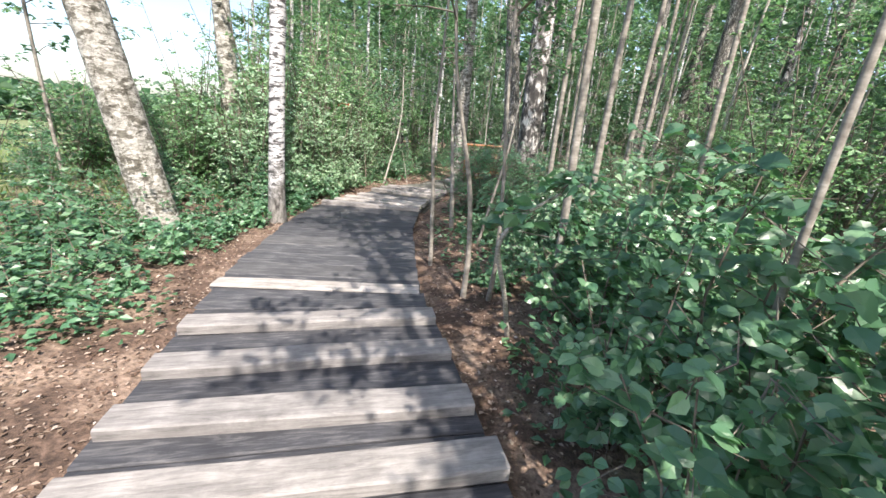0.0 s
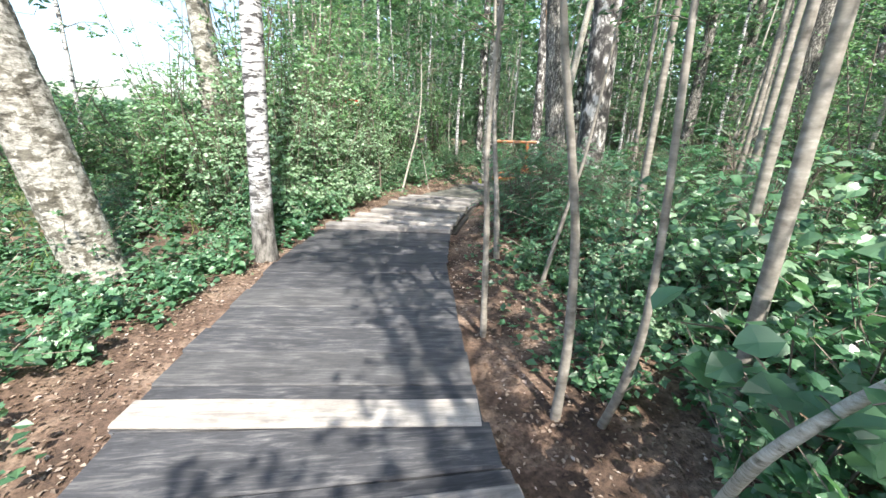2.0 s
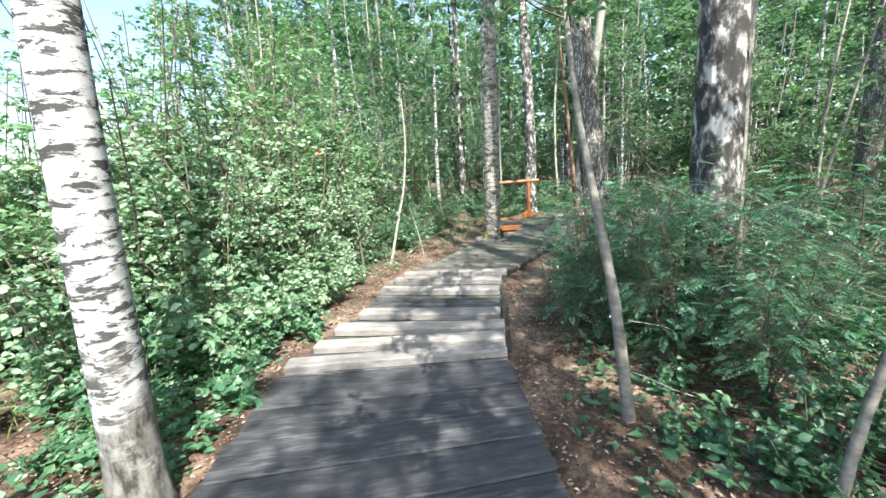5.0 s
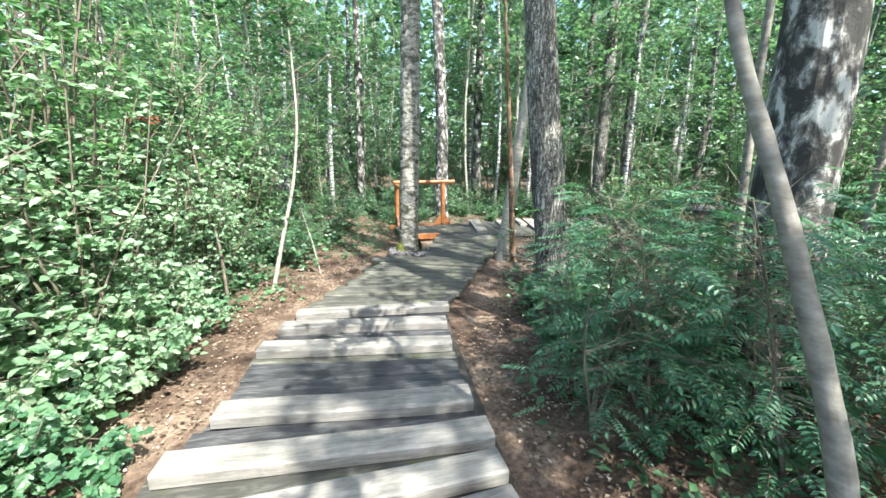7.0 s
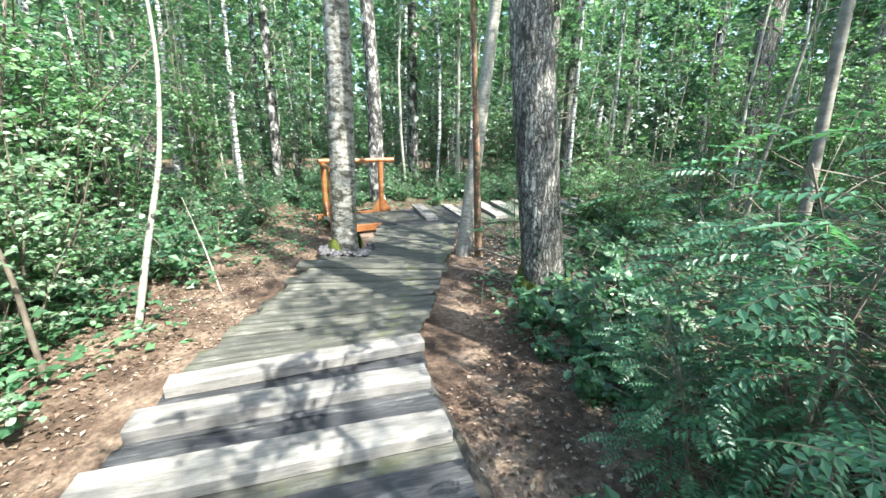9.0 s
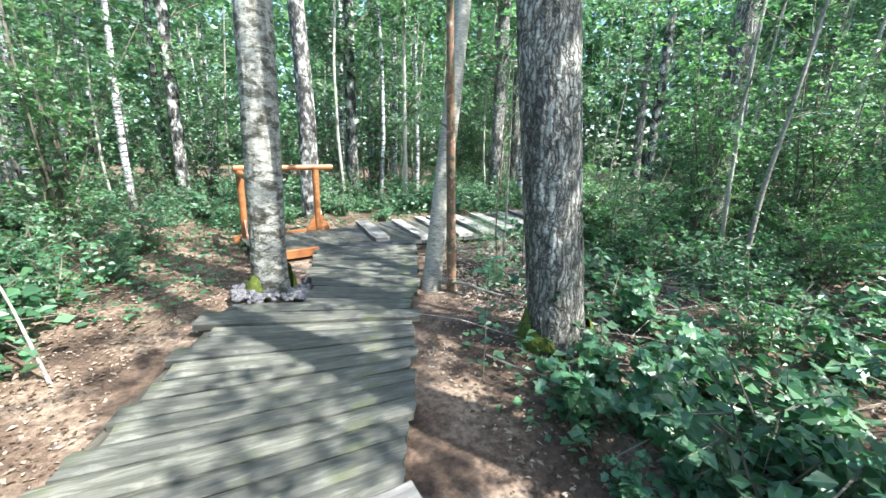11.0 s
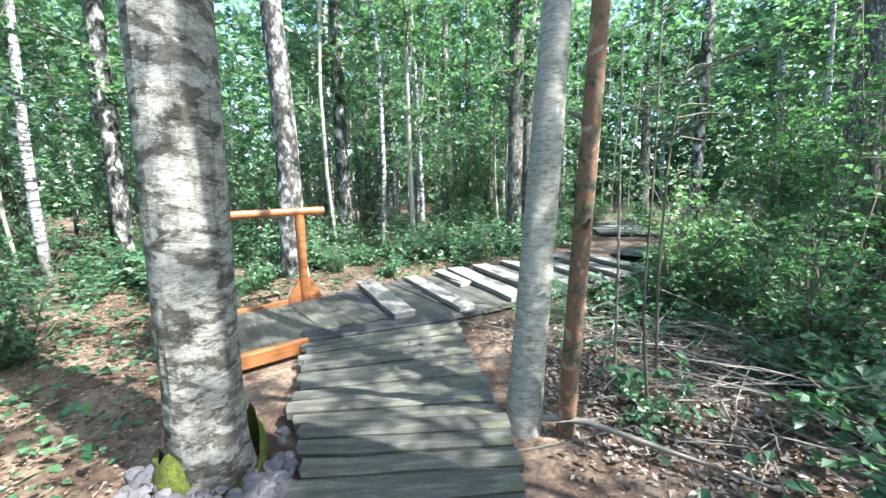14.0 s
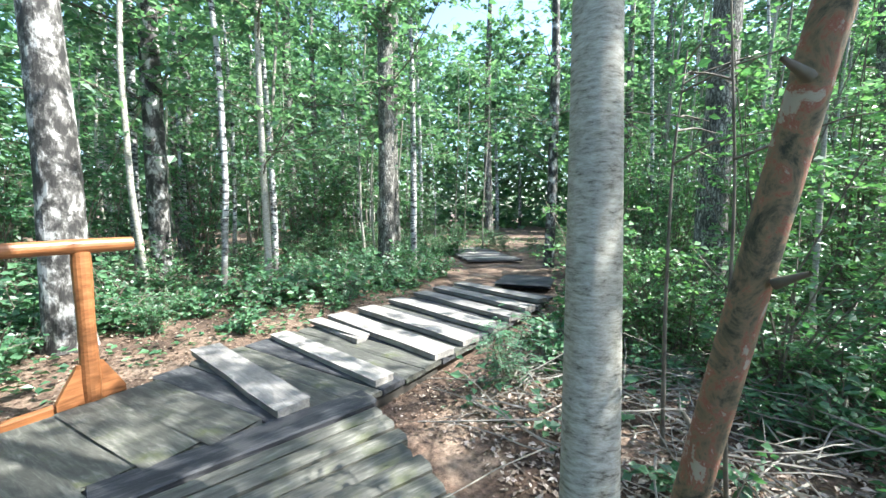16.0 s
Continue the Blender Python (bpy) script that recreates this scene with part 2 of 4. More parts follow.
def moss_mat():
    m, n, l, p = material("moss")
    g = tex_noise(n, l, 30, 5, 0.7)
    r = ramp(n, [(0.3, (0.05, 0.07, 0.01)), (0.6, (0.14, 0.17, 0.025)), (0.8, (0.25, 0.26, 0.05))])
    l.new(g.outputs["Fac"], r.inputs["Fac"])
    l.new(r.outputs["Color"], p.inputs["Base Color"])
    p.inputs["Roughness"].default_value = 0.95
    bump(n, l, g.outputs["Fac"], p, 1.0, 0.02)
    return m


def stone_mat():
    m, n, l, p = material("grey_stone")
    g = tex_noise(n, l, 14, 5, 0.65)
    info = n.new("ShaderNodeObjectInfo")
    r = ramp(n, [(0.3, (0.07, 0.068, 0.076)), (0.7, (0.175, 0.17, 0.18))])
    l.new(g.outputs["Fac"], r.inputs["Fac"])
    r2 = ramp(n, [(0.0, (0.6, 0.6, 0.66)), (1.0, (1.35, 1.3, 1.25))])
    l.new(info.outputs["Random"], r2.inputs["Fac"])
    l.new(mix(n, l, "MULTIPLY", 1.0, r.outputs["Color"], r2.outputs["Color"]), p.inputs["Base Color"])
    p.inputs["Roughness"].default_value = 0.75
    bump(n, l, g.outputs["Fac"], p, 0.4, 0.01)
    return m


def ground_mat():
    m, n, l, p = material("forest_soil")
    big = tex_noise(n, l, 1.6, 7, 0.68)
    r1 = ramp(n, [(0.34, (0.042, 0.027, 0.019)), (0.48, (0.115, 0.076, 0.055)), (0.62, (0.26, 0.195, 0.15))])
    l.new(big.outputs["Fac"], r1.inputs["Fac"])
    fine = tex_noise(n, l, 26, 6, 0.75)
    r2 = ramp(n, [(0.32, (0.32, 0.30, 0.28)), (0.68, (1.6, 1.56, 1.5))])
    l.new(fine.outputs["Fac"], r2.inputs["Fac"])
    col = mix(n, l, "MULTIPLY", 1.0, r1.outputs["Color"], r2.outputs["Color"])
    # open meadow towards the west
    c = n.new("ShaderNodeTexCoord")
    sep = n.new("ShaderNodeSeparateXYZ")
    l.new(c.outputs["Object"], sep.inputs["Vector"])
    mr = n.new("ShaderNodeMapRange")
    mr.inputs["From Min"].default_value, mr.inputs["From Max"].default_value = -5.0, -7.5
    l.new(sep.outputs["X"], mr.inputs["Value"])
    gn = tex_noise(n, l, 3, 5, 0.7)
    rg = ramp(n, [(0.3, (0.09, 0.13, 0.05)), (0.7, (0.20, 0.23, 0.11))])
    l.new(gn.outputs["Fac"], rg.inputs["Fac"])
    col = mix(n, l, "MIX", mr.outputs["Result"], col, rg.outputs["Color"])
    l.new(col, p.inputs["Base Color"])
    p.inputs["Roughness"].default_value = 0.95
    bump(n, l, fine.outputs["Fac"], p, 0.8, 0.02)
    return m


def plain(name, a, b, rough=0.8, scale=20):
    m, n, l, p = material(name)
    g = tex_noise(n, l, scale, 5, 0.65)
    r = ramp(n, [(0.3, a), (0.7, b)])
    l.new(g.outputs["Fac"], r.inputs["Fac"])
    l.new(r.outputs["Color"], p.inputs["Base Color"])
    p.inputs["Roughness"].default_value = rough
    bump(n, l, g.outputs["Fac"], p, 0.4, 0.006)
    return m


M_MOSS, M_STONE, M_SOIL = moss_mat(), stone_mat(), ground_mat()
M_RUBBER = plain("black_rubber", (0.02, 0.021, 0.026), (0.05, 0.052, 0.06), 0.7, 60)
M_RED = plain("plain_red", (0.55, 0.02, 0.02), (0.7, 0.04, 0.03), 0.6, 9)

# ---- mesh builders ----
rng = np.random.default_rng(7)


class Shape:
    """Gathers tubes and leaves into one mesh."""

    def __init__(self):
        self.v, self.f, self.count = [], [], 0

    def add(self, verts, faces):
        self.v.append(np.asarray(verts, float))
        self.f.append(np.asarray(faces, int) + self.count)
        self.count += len(verts)

    def tube(self, pts, radii, sides=6, cap=True):
        pts = np.asarray(pts, float)
        radii = np.broadcast_to(np.asarray(radii, float), (len(pts),))
        t = np.gradient(pts, axis=0)
        t /= np.linalg.norm(t, axis=1)[:, None] + 1e-9
        ref = np.array([1.0, 0, 0]) if abs(t[:, 0]).mean() < 0.7 else np.array([0, 1.0, 0])
        u = np.cross(t, ref)
        u /= np.linalg.norm(u, axis=1)[:, None] + 1e-9
        w = np.cross(t, u)
        a = np.linspace(0, 2 * np.pi, sides, endpoint=False)
        ring = u[:, None, :] * np.cos(a)[None, :, None] + w[:, None, :] * np.sin(a)[None, :, None]
        v = (pts[:, None, :] + ring * radii[:, None, None]).reshape(-1, 3)
        i = np.arange(len(pts) - 1)[:, None] * sides
        j = np.arange(sides)[None, :]
        k = (np.arange(sides)[None, :] + 1) % sides
        f = np.stack([i + j, i + sides + j, i + sides + k, i + k], -1).reshape(-1, 4)
        self.add(v, f)

    def leaves(self, base, along, normal, length, ratio=0.55, fold=0.12, form="simple"):
        base, along, normal = (np.asarray(x, float) for x in (base, along, normal))
        length = np.broadcast_to(np.asarray(length, float), (len(base),))[:, None]
        along = along / (np.linalg.norm(along, axis=1)[:, None] + 1e-9)
        side = np.cross(along, normal)
        side /= np.linalg.norm(side, axis=1)[:, None] + 1e-9
        up = np.cross(side, along)
        if form == "simple":
            plan = np.array([[0, 0, 0], [0.45, 0.5 * ratio, fold], [1, 0, -0.06], [0.45, -0.5 * ratio, fold]])
            tris = np.array([[0, 2, 1, 1], [0, 3, 2, 2]])[:, :3]
        elif form == "oval":
            plan = np.array([[0, 0, 0], [0.25, 0.40 * ratio, fold * 0.7], [0.58, 0.5 * ratio, fold], [0.85, 0.24 * ratio, fold * 0.2],
                             [1, 0, -0.12], [0.85, -0.24 * ratio, fold * 0.2], [0.58, -0.5 * ratio, fold], [0.25, -0.40 * ratio, fold * 0.7], [0.5, 0, 0.02]])
            tris = np.array([[8, (k + 1) % 8, k] for k in range(8)])
        else:                       # lobed
            plan = np.array([[0, 0, 0], [0.05, 0.34, 0.05], [0.28, 0.26, 0.05], [0.42, 0.58, 0.08], [0.60, 0.30, 0.05], [0.76, 0.30, 0.03],
                             [1, 0, -0.10], [0.76, -0.30, 0.03], [0.60, -0.30, 0.05], [0.42, -0.58, 0.08], [0.28, -0.26, 0.05], [0.05, -0.34, 0.05], [0.42, 0, 0.0]])
            plan[:, 1] *= ratio * 1.6
            tris = np.array([[12, (k + 1) % 12, k] for k in range(12)])
        k = len(plan)
        v = (base[:, None, :] + length[:, :, None] * (along[:, None, :] * plan[None, :, 0:1] + side[:, None, :] * plan[None, :, 1:2] + up[:, None, :] * plan[None, :, 2:3])).reshape(-1, 3)
        f = (tris[None] + (np.arange(len(base)) * k)[:, None, None]).reshape(-1, 3)
        self.add(v, f)

    def mesh(self, name, mat, smooth=False):
        me = bpy.data.meshes.new(name)
        v = np.concatenate(self.v)
        sizes = np.concatenate([np.full(len(f), f.shape[1]) for f in self.f])
        loops = np.concatenate([f.ravel() for f in self.f])
        me.vertices.add(len(v))
        me.vertices.foreach_set("co", v.astype(np.float32).ravel())
        me.loops.add(len(loops))
        me.loops.foreach_set("vertex_index", loops.astype(np.int32))
        me.polygons.add(len(sizes))
        me.polygons.foreach_set("loop_start", (np.cumsum(sizes) - sizes).astype(np.int32))
        me.polygons.foreach_set("loop_total", sizes.astype(np.int32))
        me.polygons.foreach_set("use_smooth", np.full(len(sizes), smooth))
        me.update(calc_edges=True)
        me.materials.append(mat)
        return me


def holder(name, place=(0, 0, 0), rz=0.0):
    e = new(name)
    e.empty_display_size = 0.1
    e.matrix_world = pose(*place, 0, 0, rz)
    return e


def part(name, shape, mat, parent, label="", smooth=False):
    ob = new(name, shape.mesh(name, mat, smooth) if isinstance(shape, Shape) else shape)
    ob.parent = parent
    if label:
        ob["label"] = label
    return ob


def rand_dirs(n, up=0.0):
    a = rng.uniform(0, 2 * np.pi, n)
    z = rng.normal(up, 0.35, n)
    d = np.stack([np.cos(a), np.sin(a), z], 1)
    return d / np.linalg.norm(d, axis=1)[:, None]


def up_normals(n, tilt=0.45):
    d = np.stack([rng.normal(0, tilt, n), rng.normal(0, tilt, n), np.ones(n)], 1)
    return d / np.linalg.norm(d, axis=1)[:, None]


def curve_pts(start, direction, length, n, wobble, droop=0.0):
    """A bent line of n points."""
    p = [np.array(start, float)]
    d = np.array(direction, float)
    d /= np.linalg.norm(d)
    for _ in range(n - 1):
        d = d + rng.normal(0, wobble, 3) + np.array([0, 0, -droop])
        d /= np.linalg.norm(d)
        p.append(p[-1] + d * length / (n - 1))
    return np.array(p)

# ---- ground ----
ROUTE = np.array([(1.9, -5.0), (0.6, -0.3), (-0.1, 1.9), (-0.5, 4.2), (-0.57, 5.8), (-0.2, 7.7), (0.1, 8.5), (1.1, 10.4),
                  (2.1, 11.7), (2.3, 13.2), (4.0, 13.15), (8.0, 13.0), (13.0, 15.2)])


def route_distance(x, y):
    p = np.stack(np.broadcast_arrays(np.asarray(x, float), np.asarray(y, float)), -1)
    best = np.full(p.shape[:-1], 1e9)
    for a, b in zip(ROUTE[:-1], ROUTE[1:]):
        d = b - a
        s = np.clip(((p - a) @ d) / (d @ d), 0, 1)
        best = np.minimum(best, np.linalg.norm(p - (a + s[..., None] * d), axis=-1))
    return best


def ground_z(x, y):
    x, y = np.asarray(x, float), np.asarray(y, float)
    d = route_distance(x, y)
    rough = 0.035 * np.sin(1.7 * x + 0.6 * y) * np.sin(1.3 * y - 0.4 * x + 1.0) + 0.018 * np.sin(4.1 * x + 2.0) * np.sin(3.7 * y)
    away = np.clip((d - 1.1) / 2.5, 0, 1)
    return -0.085 + rough * (0.35 + 0.65 * away) + 0.10 * away - 0.05 * np.clip((y - 8.0) / 2.0, 0, 1) * (1 - away)


def make_ground():
    def axis(lo, hi):
        near = np.arange(lo, hi + 1e-6, 0.22)
        step = np.cumsum(0.22 * 1.17 ** np.arange(1, 42))
        return np.concatenate([lo - step[::-1], near, hi + step])
    xs, ys = axis(-9, 14), axis(-6, 21)
    gx, gy = np.meshgrid(xs, ys)
    z = ground_z(gx, gy)
    far = np.maximum(np.maximum(-9 - gx, gx - 14), np.maximum(-6 - gy, gy - 21))
    z = np.where(far > 0, z * np.clip(1 - far / 20, 0, 1), z)
    s = Shape()
    w, h = len(xs), len(ys)
    i = (np.arange(h - 1)[:, None] * w + np.arange(w - 1)[None]).ravel()
    s.add(np.stack([gx, gy, z], -1).reshape(-1, 3), np.stack([i, i + 1, i + w + 1, i + w], -1))
    g = new("ground", s.mesh("ground", M_SOIL, True))
    tagged(g, "brown forest soil with worn sandy edges beside the boardwalk", "ground", kind="structure")
    return g


ground = make_ground()

# ---- boardwalk ----
def along(line, u):
    """The point at the share u of a polyline given as (station, x, y)."""
    line = np.asarray(line, float)
    return np.array([np.interp(u, line[:, 0], line[:, 1]), np.interp(u, line[:, 0], line[:, 2])])


def plank_mesh(c, thick, mat, name="plank", warp=0.004, chamfer=0.012, drop=0.009):
    """A board over the four corners c (left near, right near, right far, left far), its own x along the board."""
    c = np.asarray(c, float)
    mid = c.mean(0)
    ax = (c[1] + c[2]) / 2 - (c[0] + c[3]) / 2
    ang = math.atan2(ax[1], ax[0])
    rot = np.array([[math.cos(ang), math.sin(ang)], [-math.sin(ang), math.cos(ang)]])
    q = (c - mid) @ rot.T
    s = Shape()
    rings = []
    cuts = 5
    for k in range(cuts):
        f = k / (cuts - 1)
        near, far = q[0] * (1 - f) + q[1] * f, q[3] * (1 - f) + q[2] * f
        near = near + [0, rng.normal(0, warp)]
        far = far + [0, rng.normal(0, warp)]
        lift = rng.normal(0, warp * 0.6)
        y0, y1 = near[1], far[1]
        rings.append([(near[0], y0, -thick), (near[0], y0, -drop + lift), (near[0] * 0.5 + far[0] * 0.5, y0 + chamfer, lift),
                      (near[0] * 0.5 + far[0] * 0.5, y1 - chamfer, lift), (far[0], y1, -drop + lift), (far[0], y1, -thick)])
    v = np.array(rings).reshape(-1, 3)
    i = np.arange(cuts - 1)[:, None] * 6
    j, k = np.arange(6)[None], (np.arange(6)[None] + 1) % 6
    f = np.stack([i + j, i + k, i + 6 + k, i + 6 + j], -1).reshape(-1, 4)
    s.add(v, f)
    e = (cuts - 1) * 6
    s.f.append(np.array([[5, 2, 1, 0], [5, 4, 3, 2], [e, e + 1, e + 2, e + 5], [e + 2, e + 3, e + 4, e + 5]]))
    return s.mesh(name, mat), mid, ang


def board(c, top, thick, mat, parent, name="plank", label="", warp=0.004):
    old = mat is M_DECK
    me, mid, ang = plank_mesh(c, thick, mat, name, warp, 0.032 if old else 0.012, 0.014 if old else 0.008)
    ob = new(name, me)
    ob.parent = parent
    ob.matrix_basis = pose(mid[0], mid[1], top + rng.normal(0, 0.005 if old else 0.002), rng.normal(0, 0.25), rng.normal(0, 0.12), math.degrees(ang))
    if label:
        ob["label"] = label
    return ob


def run_of_planks(left, right, pitch, top, thick, pick, parent, gap=0.006, ragged=0.02):
    """Planks side by side from the first to the last station."""
    length = sum(math.dist(a[1:], b[1:]) for a, b in zip(left[:-1], left[1:])) * 0.5 + sum(math.dist(a[1:], b[1:]) for a, b in zip(right[:-1], right[1:])) * 0.5
    mids = [(np.array(a[1:]) + np.array(b[1:])) / 2 for a, b in zip(left, [(q, *along(right, q)) for q in [p[0] for p in left]])]
    arc = np.concatenate([[0], np.cumsum([math.dist(a, b) for a, b in zip(mids[:-1], mids[1:])])])
    old = [p[0] for p in left]
    left = [(float(np.interp(p[0], old, arc)), p[1], p[2]) for p in left]
    right = [(float(np.interp(p[0], old, arc)), p[1], p[2]) for p in right]
    u, us = left[0][0], left[-1][0]
    span = us - u
    k = 0
    while u < us - 1e-3:
        w = pitch * rng.uniform(0.85, 1.2) / length * span
        v = min(us, u + w)
        if us - v < 0.4 * w:
            v = us
        g = gap / length * span
        c = [along(left, u + g), along(right, u + g), along(right, v), along(left, v)]
        d = (c[1] - c[0]) / np.linalg.norm(c[1] - c[0])
        a, b = rng.normal(0, ragged), rng.normal(0, ragged * 0.5)
        c = [c[0] + a * d, c[1] + b * d, c[2] + b * d, c[3] + a * d]
        board(c, top, thick, pick(k, (u + v) / 2), parent)
        u = v
        k += 1


def raised(l0, r0, width, parent, top=0.075, mat=None, label="pale weathered board nailed on top"):
    """A thick board across the walk; l0 and r0 are the ends of its far edge."""
    l0, r0 = np.array(l0, float), np.array(r0, float)
    d = (r0 - l0) / np.linalg.norm(r0 - l0)
    n = np.array([d[1], -d[0]])
    board([l0 + n * width, r0 + n * width, r0, l0], top, top - 0.002, mat or M_PALE, parent, "raised_board", label, 0.005)


walk_one = tagged(holder("boardwalk_1"), "dark weathered plank walk with pale raised cross boards", "boardwalk", kind="structure")
L1 = [(0, 0.95, -5.0), (1, -0.35, -0.56), (2, -0.79, 0.89), (3, -1.09, 1.75), (4, -1.49, 4.05), (5, -1.56, 5.62)]
R1 = [(0, 2.85, -4.4), (1, 1.54, -0.02), (2, 1.09, 1.43), (3, 0.89, 2.03), (4, 0.49, 4.39), (5, 0.42, 5.72)]
run_of_planks(L1, R1, 0.36, 0.0, 0.045, lambda k, u: M_DARK if (u < 6.6 or k % 3 != 1) else M_FLAT, walk_one, ragged=0.012)
for l0, r0, w in (((0.44, -3.1), (2.3, -2.55), 0.22), ((0.2, -2.35), (2.1, -1.85), 0.22), ((0.03, -1.75), (1.93, -1.25), 0.22), ((-0.15, -1.15), (1.74, -0.65), 0.22),
                  ((-0.33, -0.55), (1.56, -0.03), 0.21), ((-0.47, -0.10), (1.40, 0.39), 0.215), ((-0.62, 0.37), (1.23, 0.94), 0.21), ((-0.78, 0.89), (1.08, 1.43), 0.20)):
    raised(l0, r0, w, walk_one)
raised((-1.07, 1.76), (0.89, 2.04), 0.22, walk_one, 0.02, label="pale board flush with the walk")

walk_two = tagged(holder("boardwalk_2"), "grey plank walk with pale raised cross boards", "boardwalk", kind="structure")
L2 = [(0, -1.55, 5.64), (1, -1.12, 7.02), (2, -0.96, 7.9), (3, -0.72, 8.6)]
R2 = [(0, 0.42, 5.74), (1, 0.50, 6.78), (2, 0.62, 7.57), (3, 0.82, 8.42)]
run_of_planks(L2, R2, 0.26, -0.004, 0.05, lambda k, u: M_DARK if k % 5 != 2 else M_DECK, walk_two, ragged=0.012)
for l0, r0, w in (((-1.5, 5.83), (0.41, 5.93), 0.17), ((-1.36, 6.2), (0.44, 6.15), 0.17), ((-1.25, 6.6), (0.49, 6.42), 0.19), ((-1.08, 7.02), (0.50, 6.78), 0.20),
                  ((-0.96, 7.87), (0.61, 7.57), 0.19), ((-0.84, 8.26), (0.69, 8.01), 0.18), ((-0.73, 8.56), (0.82, 8.39), 0.15)):
    raised(l0, r0, w, walk_two)

walk_three = tagged(holder("boardwalk_3"), "green-grey weathered plank deck with uneven ends", "boardwalk", kind="structure")
L3 = [(0, -0.74, 8.63), (1, -0.40, 9.26), (2, -0.07, 9.87), (3, 0.43, 10.89)]
R3 = [(0, 0.83, 8.44), (1, 1.16, 8.94), (2, 1.48, 9.42), (3, 1.84, 10.03)]
run_of_planks(L3, R3, 0.165, 0.0, 0.06, lambda k, u: M_DECK, walk_three, 0.014, 0.045)
L3b = [(0, 1.06, 10.52), (1, 1.28, 11.02), (2, 1.42, 11.56), (3, 1.86, 12.62)]
R3b = [(0, 1.86, 10.06), (1, 2.12, 10.42), (2, 2.42, 10.88), (3, 3.22, 12.18)]
run_of_planks(L3b, R3b, 0.15, -0.002, 0.06, lambda k, u: M_DECK, walk_three, 0.014, 0.03)
board([(0.45, 10.90), (1.06, 10.53), (1.16, 10.72), (0.62, 11.02)], 0.0, 0.06, M_DECK, walk_three)
# the dark board across the corner, then planks that run the other way
board([(1.88, 12.64), (3.22, 12.20), (3.36, 12.40), (1.90, 12.90)], 0.004, 0.06, M_DARK, walk_three)

walk_four = tagged(holder("boardwalk_4"), "plank platform turning a corner, with pale raised cross boards", "boardwalk", kind="structure")
xs = [1.12, 1.40, 1.64, 1.88, 2.14, 2.42, 2.70]
for a, b in zip(xs[:-1], xs[1:]):
    if a >= 1.87:
        n0, n1 = 12.90 - 0.34 * (a - 1.9), 12.90 - 0.34 * (b - 1.9)
        board([(a, 13.90), (a, n0), (b - 0.014, n1), (b - 0.014, 13.90)][::-1], 0.0, 0.05, M_DECK, walk_four)
    else:
        board([(a, 13.90), (a, 12.66), (b - 0.014, 12.66), (b - 0.014, 13.90)][::-1], 0.0, 0.05, M_DECK, walk_four)
L4 = [(0, 2.72, 13.98), (0.22, 3.35, 14.08), (1, 5.8, 13.9), (2, 7.75, 13.6)]
R4 = [(0, 2.72, 12.62), (0.22, 3.25, 12.28), (1, 5.3, 12.06), (2, 7.3, 11.93)]
run_of_planks(L4, R4, 0.25, -0.002, 0.05, lambda k, u: M_DECK if k % 3 else M_DARK, walk_four, ragged=0.02)
for near, far, w in (((2.77, 12.60), (3.15, 14.24), 0.22), ((3.42, 12.34), (3.80, 14.0), 0.17), ((4.08, 12.21), (4.62, 14.02), 0.24), ((4.53, 12.15), (5.08, 13.93), 0.23),
                     ((5.05, 12.05), (5.70, 13.9), 0.22), ((5.58, 12.05), (6.28, 13.85), 0.22), ((6.12, 12.02), (6.80, 13.8), 0.22), ((6.66, 12.0), (7.36, 13.7), 0.22)):
    raised(far, near, -w, walk_four, 0.06)
board([(4.09, 13.1), (4.21, 13.08), (4.52, 14.02), (4.38, 14.05)], 0.06, 0.055, M_PALE, walk_four, "raised_board", "short pale offcut board")

# joists under the decks, as seen along their edges
joists = tagged(holder("joist_frame"), "dark timber joists under the plank decks", "joist", kind="structure")
for a, b, zt in (((-1.45, 4.2), (-1.5, 5.6), -0.05), ((0.78, 8.5), (1.78, 10.03), -0.066), ((1.84, 10.1), (3.16, 12.2), -0.066), ((3.3, 12.33), (7.0, 12.02), -0.056),
                 ((-0.68, 8.8), (0.45, 10.86), -0.066), ((0.45, 6.0), (0.76, 8.4), -0.058)):
    a, b = np.array(a), np.array(b)
    d = (b - a) / np.linalg.norm(b - a)
    n = np.array([-d[1], d[0]]) * 0.04
    board([a - n, b - n, b + n, a + n], zt, 0.1, M_BEAM, joists, "joist")

mat_ob = Shape()
gx, gy = np.meshgrid(np.linspace(0, 1.15, 12), np.linspace(0, 1.0, 10))
gz = 0.02 + 0.01 * np.sin(gx * 9) * np.sin(gy * 7)
top_v = np.stack([gx, gy, gz], -1).reshape(-1, 3)
i = (np.arange(9)[:, None] * 12 + np.arange(11)[None]).ravel()
mat_ob.add(top_v, np.stack([i, i + 1, i + 13, i + 12], -1))
mat_ob.add(top_v * [1, 1, 0] + [0, 0, -0.02], np.stack([i, i + 12, i + 13, i + 1], -1))
rubber = new("rubber_mat", mat_ob.mesh("rubber_mat", M_RUBBER))
rubber.matrix_world = pose(8.0, 12.15, -0.01, 0, 0, 8)
tagged(rubber, "black rubber mat lying at the end of the boards", "mat")
far_walk = tagged(holder("boardwalk_5"), "sunlit pale board walk further on", "boardwalk", kind="structure")
L5 = [(0, 11.2, 15.2), (1, 13.6, 17.2), (2, 17.5, 20.4)]
R5 = [(0, 12.1, 13.9), (1, 14.6, 15.9), (2, 18.4, 19.0)]
run_of_planks(L5, R5, 0.4, -0.02, 0.06, lambda k, u: M_PALE if k % 2 else M_FLAT, far_walk, 0.02)

